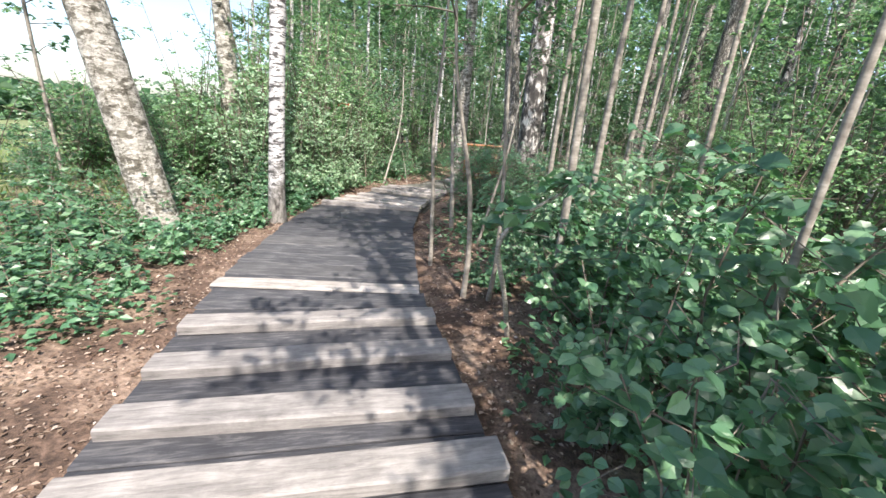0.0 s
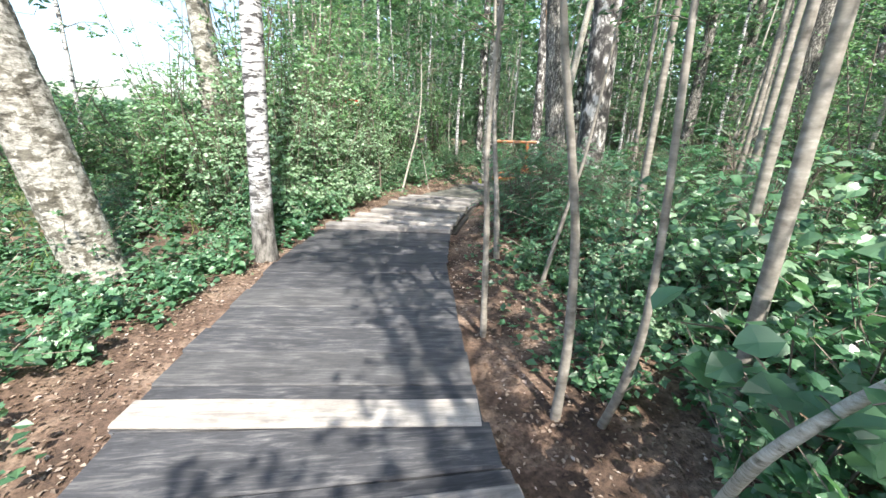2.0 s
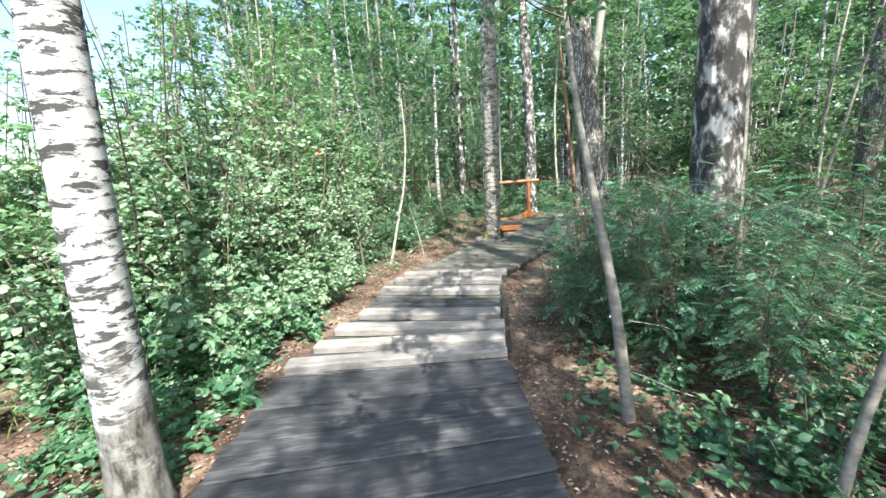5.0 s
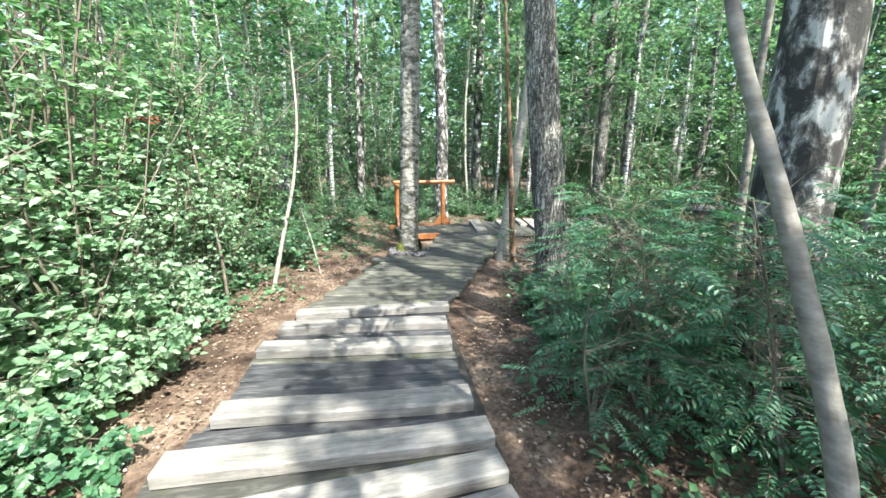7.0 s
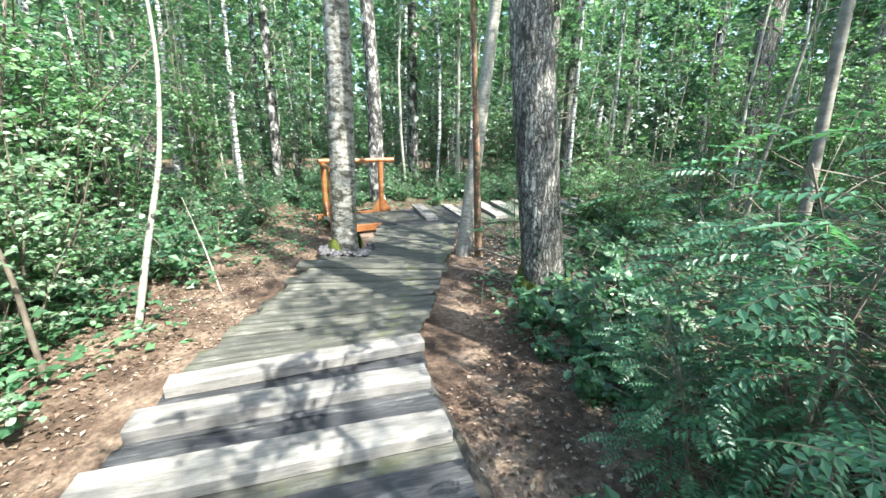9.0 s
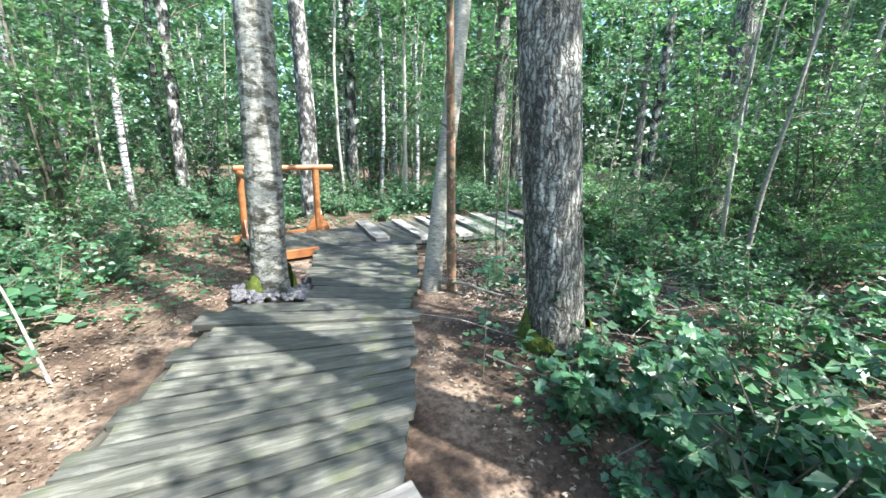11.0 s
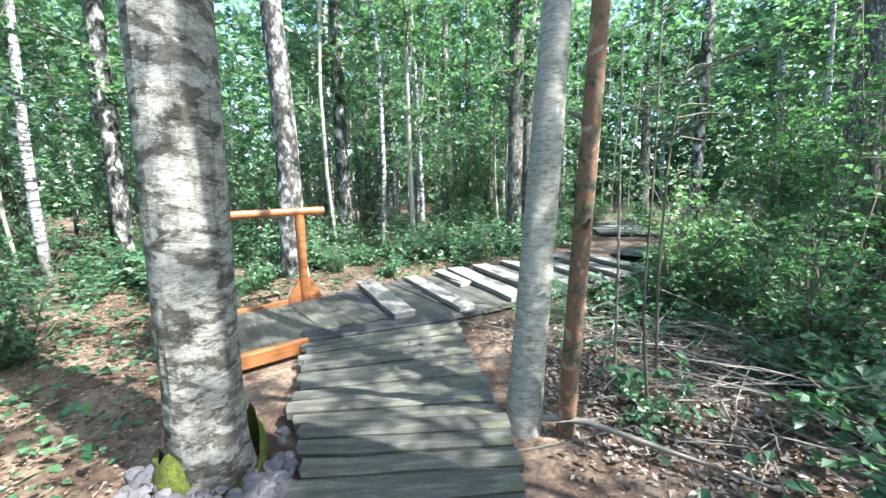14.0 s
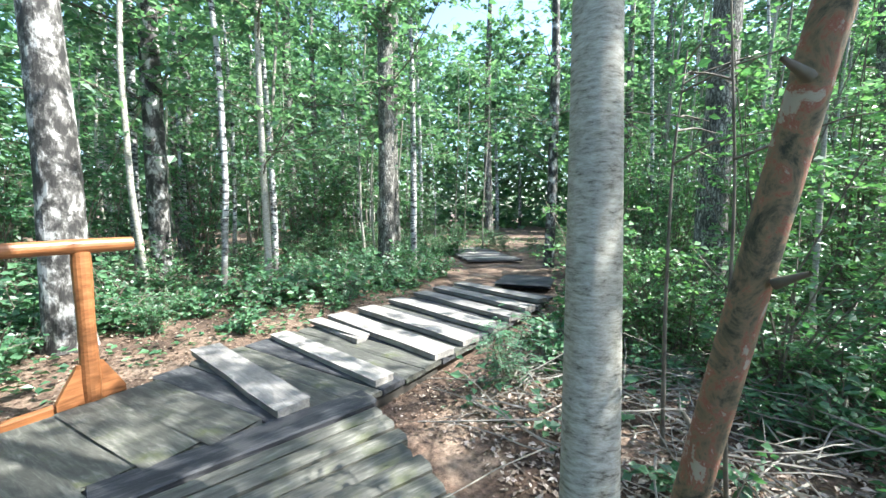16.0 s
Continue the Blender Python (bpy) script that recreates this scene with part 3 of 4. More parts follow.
# ---- railing of the platform ----
def log_shape(a, b, r, sides=16, n=14):
    s = Shape()
    p = np.linspace(a, b, n)
    rr = r * (1 + 0.05 * np.sin(np.linspace(0, 9, n)) + rng.normal(0, 0.012, n))
    s.tube(p, rr, sides)
    k = s.count
    s.add([p[0], p[-1]], np.zeros((0, 3), int))
    s.f.append(np.array([[k, (j + 1) % sides, j] for j in range(sides)] + [[k + 1, (n - 1) * sides + j, (n - 1) * sides + (j + 1) % sides] for j in range(sides)]))
    return s


def brace_shape(x, y, dx, dy, w=0.035, run=0.19, height=0.27):
    """A triangular foot board standing beside a post, running out along (dx, dy)."""
    d, n = np.array([dx, dy]), np.array([-dy, dx]) * w / 2
    s = Shape()
    out = [(0.03, 0.0), (run, 0.0), (run, 0.05), (0.07, height), (0.03, height)]
    v = [(x + d[0] * a + n[0] * e, y + d[1] * a + n[1] * e, z) for e in (-1, 1) for a, z in out]
    s.add(v, [[k, (k + 1) % 5, (k + 1) % 5 + 5, k + 5] for k in range(5)])
    s.f.append(np.array([[0, 4, 3, 2], [5, 7, 8, 9]]))
    s.f.append(np.array([[0, 2, 1], [5, 6, 7]]))
    return s


rail = tagged(holder("railing", (0, 0, 0)), "orange-stained round log railing with triangular feet on the platform", "railing")
part("handrail", log_shape((1.1, 13.95, 1.06), (2.62, 13.93, 1.07), 0.048), M_PINE, rail, smooth=False)
part("side_handrail", log_shape((1.18, 14.02, 0.985), (1.08, 12.62, 0.98), 0.042), M_PINE, rail)
for x, y in ((1.08, 12.74), (1.18, 13.95), (2.33, 13.94)):
    part("post", log_shape((x, y, 0.0), (x, y, 1.03 if y > 13 else 0.95), 0.052 if y > 13 else 0.042), M_PINE, rail)
for x, y, dx, dy in ((2.33, 13.94, 1, 0), (2.33, 13.94, -1, 0), (1.18, 13.95, 1, 0), (1.18, 13.95, 0, -1), (1.08, 12.74, 0, 1)):
    part("foot", brace_shape(x, y, dx, dy), M_PINE, rail)
for a, b in (((1.0, 13.94), (2.5, 13.99)), ((1.0, 12.57), (1.88, 12.60))):
    a, b = np.array(a), np.array(b)
    board([a - [0, 0.038], b - [0, 0.038], b + [0, 0.038], a + [0, 0.038]], 0.035, 0.11, M_PINE, rail, "edge_beam")

# ---- trees ----
def trunk_shape(path, radii, sides, rough=0.0, flare=0.0, seed=0.0):
    """A tapered trunk through the points of path, with fissures and a flared foot."""
    path = np.asarray(path, float)
    n = max(24, int(np.linalg.norm(path[-1] - path[0]) / (0.04 if rough else 0.3)))
    n = min(n, 170)
    u = np.linspace(0, 1, n) ** 1.25
    k = np.linspace(0, 1, len(path))
    p = np.stack([np.interp(u, k, path[:, j]) for j in range(3)], 1)
    r = np.interp(u, k, radii)
    s = Shape()
    s.tube(p, r, sides)
    v = s.v[0].reshape(n, sides, 3)
    c = p[:, None, :]
    d = v - c
    z = p[:, 2:3]
    a = np.arange(sides)[None] / sides * 2 * np.pi
    f = np.ones((n, sides))
    f += 0.035 * np.sin(2 * a + 0.9 * z + seed) + 0.03 * np.sin(3 * a - 1.7 * z + 2 * seed)
    if flare:
        lobes = 0.6 + 0.4 * np.sin(5 * a + seed) * np.sin(2 * a + 1 + seed)
        f += flare * lobes * np.exp(-np.clip(z, 0, 9) / 0.16)
    if rough:
        for i in range(n):
            for j in range(sides):
                q = Vector((math.cos(a[0, j]) * 2.6, math.sin(a[0, j]) * 2.6, z[i, 0] * 2.4 + seed * 7))
                f[i, j] += rough * (abs(noise.noise(q * 1.9)) * -2.2 + 0.5 * noise.noise(q * 5))
    s.v[0] = (c + d * f[..., None]).reshape(-1, 3)
    return s


def crown_shape(path, start, reach, boughs, twigs, per_twig, size, form="simple", ratio=0.7, top=1.0):
    """Boughs and twigs from the upper trunk with leaves along the twigs. Returns wood and leaves."""
    path = np.asarray(path, float)
    k = np.linspace(0, 1, len(path))
    w, leaf = Shape(), Shape()
    B, A, N, S = [], [], [], []
    for _ in range(boughs):
        u = rng.uniform(start, top)
        p0 = np.array([np.interp(u, k, path[:, j]) for j in range(3)])
        an = rng.uniform(0, 2 * np.pi)
        length = reach * rng.uniform(0.5, 1.1) * (1.15 - 0.6 * (u - start) / max(1e-3, 1 - start))
        b = curve_pts(p0, (math.cos(an), math.sin(an), rng.uniform(0.1, 0.8)), length, 7, 0.12, 0.05)
        w.tube(b, np.linspace(0.009, 0.003, 7) * (0.4 + reach * 0.6), 4)
        for _ in range(twigs):
            q = b[rng.integers(1, 7)]
            t = curve_pts(q, rand_dirs(1, 0.1)[0], length * rng.uniform(0.2, 0.45), 5, 0.15, 0.1)
            w.tube(t[[0, 4]], np.linspace(0.005, 0.002, 2), 3)
            m = per_twig
            f = rng.uniform(0.1, 1, m) * 4
            i = np.minimum(f.astype(int), 3)
            pos = t[i] * (1 - (f - i))[:, None] + t[i + 1] * (f - i)[:, None]
            B.append(pos + rng.normal(0, size * 0.35, (m, 3)))
            A.append(rand_dirs(m, -0.15))
            N.append(up_normals(m, 0.5))
            S.append(size * rng.uniform(0.6, 1.25, m))
    leaf.leaves(np.concatenate(B), np.concatenate(A), np.concatenate(N), np.concatenate(S), ratio, 0.12, form)
    return w, leaf


def tree(name, base, lean, height, r0, kind, label, sides=20, rough=0.0, flare=0.25, crown=None, bend=0.06, leafmat=None, group=""):
    """lean: sideways metres per metre of height."""
    e = tagged(holder(name, (base[0], base[1], float(ground_z(base[0], base[1])) - 0.02)), label, "tree", group)
    h = np.linspace(0, height, 9)
    ph = rng.uniform(0, 6, 2)
    path = np.stack([lean[0] * h + bend * np.sin(h * 0.55 + ph[0]) - bend * math.sin(ph[0]), lean[1] * h + bend * np.sin(h * 0.45 + ph[1]) - bend * math.sin(ph[1]), h], 1)
    radii = r0 * np.array([1.0, 0.94, 0.88, 0.8, 0.7, 0.58, 0.44, 0.28, 0.1])
    part("trunk", trunk_shape(path, radii, sides, rough, flare, base[0] * 3.1 + base[1]), M_BARK[kind], e, smooth=not rough)
    if crown:
        w, leaf = crown_shape(path, *crown)
        tagged(part("branchwork", w, M_BARK["twig"], e), kind="stuff")
        tagged(part("crown", leaf, leafmat or M_CANOPY, e), kind="stuff")
    return e


THIN = (0.5, 2.2, 10, 6, 8, 0.12)
HIGH = (0.45, 2.4, 15, 7, 9, 0.13)      # start, reach, boughs, twigs, leaves a twig, leaf size
tree("birch_tree", (-1.79, 4.42), (0.04, 0.03), 11, 0.13, "white", "slender white birch with dark bands beside the boardwalk", 28, 0, 0.5, (0.66, 1.4, 7, 6, 9, 0.11), 0.0)
tree("birch_tree", (-2.95, 3.4), (-0.2, -0.02), 9, 0.25, "grey", "thick leaning tree with pale grey bark", 28, 0.05, 0.3, HIGH, 0.03)
tree("birch_tree", (-3.9, 6.9), (-0.06, 0.05), 11, 0.2, "grey", "tall sunlit tree with pale bark", 20, 0, 0.2, HIGH)
tree_c = tree("birch_tree", (2.42, 6.22), (0.0, 0.02), 12, 0.22, "patch", "old birch with black and white patched bark", 40, 0.03, 0.2, THIN, 0.0)
tree_b = tree("birch_tree", (2.52, 9.0), (-0.10, 0.05), 12, 0.215, "rough", "old birch with deeply fissured dark bark and mossy foot", 56, 0.055, 0.3, THIN, 0.0)
tree_a = tree("birch_tree", (0.98, 11.46), (0.01, -0.06), 12, 0.178, "grey", "grey birch with mossy foot standing beside the deck", 48, 0.02, 0.4, HIGH, 0.0)
tree("birch_tree", (2.75, 15.6), (-0.01, 0.03), 13, 0.19, "patch", "birch with pale upper trunk behind the railing", 24, 0.03, 0.2, HIGH)
tree("birch_tree", (7.6, 9.9), (0.03, 0.0), 13, 0.2, "rough", "dark-barked tree on the far side of the brush", 20, 0, 0.2, THIN)
tree("aspen_tree", (2.51, 10.72), (0.14, 0.03), 9, 0.1, "pale", "slim pale grey trunk beside the deck", 28, 0, 0.2, (0.5, 1.6, 12, 6, 8, 0.11), 0.0)
tree("dead_stem", (2.65, 10.52), (-0.15, -0.14), 4.6, 0.05, "red", "leaning reddish-brown bare stem", 20, 0, 0.15, None, 0.02)


def moss_ring(parent, r, seed):
    """Moss cushions creeping up the foot of a trunk."""
    s = Shape()
    n, m = 30, 9
    a = np.linspace(0, 2 * np.pi, n, endpoint=False)[None]
    h = np.linspace(0, 1, m)[:, None]
    top = 0.14 + 0.13 * np.clip(np.sin(2 * a + seed) + 0.5 * np.sin(5 * a + seed), -0.9, 1.5)
    lobes = 0.6 + 0.4 * np.sin(5 * a + seed) * np.sin(2 * a + 1 + seed)
    z = h * top
    rad = r * (1.04 + 0.42 * lobes * np.exp(-z / 0.14)) + 0.025 * np.sin(np.pi * h) + rng.normal(0, 0.006, (m, n))
    v = np.stack([rad * np.cos(a), rad * np.sin(a), z * np.ones((1, n))], -1).reshape(-1, 3)
    i = np.arange(m - 1)[:, None] * n
    j, k = np.arange(n)[None], (np.arange(n)[None] + 1) % n
    s.add(v, np.stack([i + j, i + k, i + n + k, i + n + j], -1).reshape(-1, 4))
    part("moss", s, M_MOSS, parent, "yellow-green moss", True)


# four trees added for shade; their crowns stay out of view
tree("young_tree", (2.3, -1.75), (-0.02, 0.03), 10, 0.07, "pale", "slim young tree added out of view to shade the walk", 14, 0, 0.2, (0.45, 1.9, 14, 7, 9, 0.11))
tree("young_tree", (2.55, -3.1), (0.0, 0.03), 11, 0.07, "pale", "slim young tree added out of view to shade the walk", 14, 0, 0.2, (0.45, 1.9, 12, 7, 9, 0.11))
tree("young_tree", (3.1, -0.75), (0.0, 0.02), 10, 0.07, "pale", "slim young tree added out of view, full crown to shade the walk", 14, 0, 0.2, (0.4, 1.9, 20, 9, 10, 0.11))
tree("young_tree", (3.0, 0.3), (-0.01, 0.02), 10, 0.022, "sapling", "slim tree added in the thicket, wide airy crown to shade the walk", 12, 0, 0.2, (0.5, 2.3, 16, 8, 10, 0.10))
stem = [o for o in scene.objects if o.name == "dead_stem"][0]
for zz, an in ((0.75, 0.6), (1.25, 3.9), (1.72, 2.2)):
    c = np.array([-0.15 * zz, -0.155 * zz, zz])
    d = np.array([math.cos(an), math.sin(an), 0.5])
    sh = Shape()
    sh.tube([c + d * 0.035, c + d * 0.07, c + d * 0.11], [0.016, 0.011, 0.006], 7)
    part("branch_stub", sh, M_BARK["twig"], stem, smooth=True)

# more added trees: high unseen crowns break up the sun on the deck
for bx, by, bh, full in ((3.7, 4.6, 9, 1), (4.5, 6.2, 10, 1), (5.3, 7.3, 9, 1), (3.5, 7.3, 9, 1), (4.3, 3.6, 8.5, 0), (2.25, 1.95, 8, 0), (2.75, 2.9, 8.5, 0), (2.55, 4.35, 9, 0)):
    tree("young_tree", (bx, by), (0.01, 0.02), bh, 0.04, "sapling", "slim young tree added for the dapples from its high airy crown", 10, 0, 0.2,
         (0.5, 1.9, 20, 9, 12, 0.08) if full else (0.5, 1.5, 12, 6, 11, 0.07), group="slim trees beside the deck")
moss_ring(tree_a, 0.198, 1.0)
moss_ring(tree_b, 0.22, 2.6)

# stones round the foot of the grey birch
stones = []
for k in range(5):
    bm = bmesh.new()
    bmesh.ops.create_icosphere(bm, subdivisions=2, radius=1)
    off = Vector((k * 9.1, 3, 1))
    for vert in bm.verts:
        d = vert.co.normalized()
        vert.co = d * (0.85 + 0.35 * noise.noise(d * 1.4 + off))
        vert.co.z *= 0.65
        vert.co.x *= 1.2
    me = bpy.data.meshes.new("stone")
    bm.to_mesh(me)
    bm.free()
    me.materials.append(M_STONE)
    stones.append(me)
for k in range(230):
    u = rng.uniform(0, 1)
    v = rng.uniform(0, 1)
    p = np.array([0.55, 11.20]) * (1 - u) + np.array([1.18, 10.84]) * u + np.array([0.12, 0.36]) * v
    if k > 205:
        p = np.array([1.20, 11.0]) + np.array([0.10, 0.45]) * v + rng.normal(0, 0.02, 2)
    if math.dist(p, (1.02, 11.45)) < 0.27:
        continue
    ob = new("stone", stones[k % 5])
    r = rng.uniform(0.02, 0.05)
    ob.matrix_world = pose(p[0], p[1], -0.045 + rng.uniform(0, 0.03), *rng.uniform(0, 40, 2), rng.uniform(0, 360)) @ Matrix.Scale(r, 4)
    tagged(ob, "rounded grey stone heaped round the birch foot", "stone", "stones round the birch")

# ---- saplings, shrubs ----
def sapling(name, pts, r, label, kind="sapling", crown=None, leafmat=None, ratio=0.7):
    """A thin stem through given points, with twigs and leaves."""
    pts = np.asarray(pts, float)
    base = pts[0]
    gz = float(ground_z(base[0], base[1])) - 0.01
    e = tagged(holder(name, (base[0], base[1], gz)), label, "sapling")
    loc = pts - [base[0], base[1], 0]
    u = np.linspace(0, len(pts) - 1, 26)
    i = np.arange(len(pts))
    p = np.stack([np.interp(u, i, loc[:, j]) for j in range(3)], 1)
    for _ in range(3):
        p[1:-1] = (p[:-2] + p[1:-1] * 2 + p[2:]) / 4
    s = Shape()
    s.tube(p, r * np.linspace(1, 0.35, 26) * (1 + 0.05 * np.sin(np.arange(26) * 2.2)), 10)
    part("stem", s, M_BARK[kind], e, smooth=True)
    if crown:
        w, leaf = crown_shape(p, *crown)
        tagged(part("branchwork", w, M_BARK["twig"], e), kind="stuff")
        tagged(part("foliage", leaf, leafmat or M_LEAF, e), kind="stuff")
    return e


LIGHT = (0.82, 0.8, 12, 4, 9, 0.075)
sapling("sapling", [(1.36, 2.03, 0), (1.38, 2.04, 0.5), (1.33, 2.0, 1.15), (1.21, 1.92, 1.7), (1.1, 1.86, 2.2), (0.95, 1.95, 4.4)], 0.031, "thin grey sapling at the path edge", crown=LIGHT)
sapling("sapling", [(1.62, 2.0, 0), (1.64, 1.88, 0.35), (1.63, 1.75, 0.75), (1.61, 1.72, 1.25), (1.54, 1.72, 2.2), (1.55, 1.8, 4.2)], 0.027, "thin grey sapling bending out from the foot", crown=LIGHT)
sapling("sapling", [(1.76, 1.32, 0), (1.66, 1.1, 0.5), (1.52, 0.85, 0.95), (1.64, 0.82, 1.15), (1.85, 0.85, 1.3), (2.05, 0.9, 1.4)], 0.022, "crooked pale sapling with broad round leaves", "pale", (0.45, 0.35, 9, 2, 4, 0.11, "oval", 0.85), M_LEAF_BIG)
sapling("sapling", [(0.93, 2.94, 0), (0.9, 2.92, 1.0), (0.86, 2.91, 1.5), (0.9, 2.95, 2.4), (1.0, 3.0, 4.5)], 0.028, "thin grey sapling at the path edge", crown=LIGHT)
sprig = sapling("sapling", [(1.72, 8.95, 0), (1.74, 8.97, 0.4), (1.75, 8.98, 0.78)], 0.005, "thin seedling with a few large oval leaves", "twig")
blades = Shape()
turns = np.linspace(0, 2 * np.pi, 7, endpoint=False) + 0.3
blades.leaves(np.stack([0.03 + 0.0 * turns, 0.03 + 0.0 * turns, 0.70 + 0.02 * np.arange(7)], 1), np.stack([np.cos(turns), np.sin(turns), -0.15 + 0.06 * np.arange(7)], 1), up_normals(7, 0.25), np.array([0.13, 0.11, 0.14, 0.12, 0.13, 0.1, 0.12]), 0.6, 0.1, "oval")
part("foliage", blades, M_LEAF_BIG, sprig)
sapling("sapling", [(1.55, 4.05, 0), (1.68, 4.1, 0.6), (1.85, 4.1, 1.4), (2.1, 4.2, 3.6)], 0.026, "thin dark sapling leaning away from the path", crown=LIGHT)
sapling("sapling", [(1.10, 4.95, 0), (1.05, 5.1, 0.8), (0.98, 5.33, 1.5), (0.94, 5.58, 2.1), (0.86, 5.9, 3.6)], 0.042, "grey curved stem leaning over the path", crown=(0.84, 0.8, 12, 4, 9, 0.07))
sapling("sapling", [(-1.14, 9.75, 0), (-0.98, 9.85, 0.7), (-0.8, 9.95, 1.4), (-0.7, 10.0, 2.2), (-0.75, 10.1, 3.6)], 0.03, "pale leaning sapling by the deck", "pale", LIGHT)
sapling("sapling", [(-1.52, 9.15, 0), (-1.55, 9.2, 0.7), (-1.66, 9.2, 1.4), (-1.8, 9.3, 2.6)], 0.02, "thin dark sapling at the path edge", "twig", LIGHT)
sapling("sapling", [(-0.56, 10.5, 0), (-0.66, 10.6, 0.5), (-0.8, 10.75, 1.0)], 0.012, "broken thin stick standing in the undergrowth", "pale")
sapling("sapling", [(3.65, 10.75, 0), (3.72, 10.8, 0.9), (3.76, 10.85, 1.9), (3.8, 10.9, 2.6)], 0.012, "thin bare stem beside the deck", "sapling", (0.6, 0.5, 5, 2, 3, 0.05))
sapling("sapling", [(3.74, 10.48, 0), (3.72, 10.5, 0.8), (3.78, 10.5, 1.65), (3.9, 10.45, 2.3)], 0.013, "thin dark forked stem", "twig", (0.6, 0.7, 7, 2, 1, 0.05))
sapling("sapling", [(3.1, 10.25, 0), (3.06, 10.3, 0.7), (3.1, 10.3, 1.5), (3.2, 10.35, 2.4)], 0.010, "thin bare stem beside the deck", "twig", (0.6, 0.5, 5, 2, 2, 0.05))
sapling("sapling", [(5.75, 8.8, 0), (5.8, 8.78, 1.0), (5.95, 8.7, 2.0), (6.2, 8.6, 3.8)], 0.035, "leaning bare pole among the trees", "sapling", (0.5, 0.9, 6, 3, 4, 0.08))


def shrub(name, height, spread, stems, twigs, per_twig, size, leafmat, label, form="simple", ratio=0.6, low=0.15):
    """A bush: stems from the foot, twigs with leaves along them."""
    e = tagged(holder(name, (0, 0, -50)), label, "shrub")
    w, leaf = Shape(), Shape()
    B, A, N, S = [], [], [], []
    for _ in range(stems):
        an = rng.uniform(0, 2 * np.pi)
        out = rng.uniform(0.15, 1.0) * spread / height
        st = curve_pts((rng.normal(0, 0.05), rng.normal(0, 0.05), 0), (math.cos(an) * out, math.sin(an) * out, 1), height * rng.uniform(0.6, 1.1), 8, 0.10, 0.02)
        w.tube(st[[0, 2, 4, 7]], np.linspace(0.009, 0.003, 4) * (0.6 + height * 0.4), 4)
        for _ in range(twigs):
            f = rng.uniform(low, 1) * 6.99
            q = st[int(f)] * (1 - f % 1) + st[int(f) + 1] * (f % 1)
            t = curve_pts(q, rand_dirs(1, 0.2)[0], spread * rng.uniform(0.2, 0.6), 5, 0.15, 0.06)
            w.tube(t[[0, 4]], np.linspace(0.004, 0.0015, 2), 3)
            m = per_twig
            g = rng.uniform(0.1, 1, m) * 3.99
            i = g.astype(int)
            B.append(t[i] * (1 - (g - i))[:, None] + t[i + 1] * (g - i)[:, None] + rng.normal(0, size * 0.2, (m, 3)))
            A.append(rand_dirs(m, -0.1))
            N.append(up_normals(m, 0.6) + np.array([0.22, -0.45, 0.0]))
            S.append(size * rng.uniform(0.55, 1.25, m))
    leaf.leaves(np.concatenate(B), np.concatenate(A), np.concatenate(N), np.concatenate(S), ratio, 0.1, form)
    tagged(part("branchwork", w, M_BARK["twig"], e), kind="stuff")
    tagged(part("foliage", leaf, leafmat, e), kind="stuff")
    return e


def rowan(name, height, label, fronds=54, size=0.19):
    """A young rowan: stems with feather-shaped leaves of many leaflets."""
    e = tagged(holder(name, (0, 0, -50)), label, "shrub")
    w, leaf = Shape(), Shape()
    B, A, N, S = [], [], [], []
    for _ in range(4):
        an = rng.uniform(0, 2 * np.pi)
        st = curve_pts((0, 0, 0), (math.cos(an) * 0.4, math.sin(an) * 0.4, 1), height * rng.uniform(0.75, 1.1), 8, 0.08)
        w.tube(st, np.linspace(0.012, 0.004, 8), 5)
        for _ in range(fronds):
            f = rng.uniform(0.2, 1) * 6.99
            q = st[int(f)] * (1 - f % 1) + st[int(f) + 1] * (f % 1)
            length = size * rng.uniform(0.8, 1.3)
            side = curve_pts(q, rand_dirs(1, 0.3)[0], rng.uniform(0.05, 0.45), 4, 0.1)
            w.tube(side, np.linspace(0.0026, 0.0014, 4), 3)
            d = side[-1] - side[0]
            d[2] *= 0.3
            rach = curve_pts(side[-1], d, length, 8, 0.05, 0.08)
            w.tube(rach, np.linspace(0.002, 0.001, 8), 3)
            t = np.gradient(rach, axis=0)
            nrm = np.array([0, 0, 1.0]) + rng.normal(0, 0.25, 3)
            sd = np.cross(t, nrm)
            sd /= np.linalg.norm(sd, axis=1)[:, None]
            for sgn in (-1, 1):
                B.append(rach[1:])
                A.append(sgn * sd[1:] + 0.35 * t[1:] / np.linalg.norm(t[1:], axis=1)[:, None] - [0, 0, 0.15])
                N.append(np.tile(nrm, (7, 1)) + rng.normal(0, 0.12, (7, 3)))
                S.append(length * 0.23 * np.array([0.8, 0.95, 1.05, 1.05, 1, 0.9, 0.7]))
            B.append(rach[-1:])
            A.append(t[-1:])
            N.append(nrm[None])
            S.append(np.array([length * 0.25]))
    leaf.leaves(np.concatenate(B), np.concatenate(A), np.concatenate(N), np.concatenate(S), 0.5, 0.06, "simple")
    tagged(part("branchwork", w, M_BARK["twig"], e), kind="stuff")
    tagged(part("foliage", leaf, M_ROWAN, e), kind="stuff")
    return e


def put(ob, x, y, scale=1.0, rz=None, tilt=0.0):
    m = pose(x, y, float(ground_z(x, y)) - 0.02, tilt, 0, rng.uniform(-55, 55) if rz is None else rz) @ Matrix.Scale(scale, 4)
    return copy_thing(ob, m)


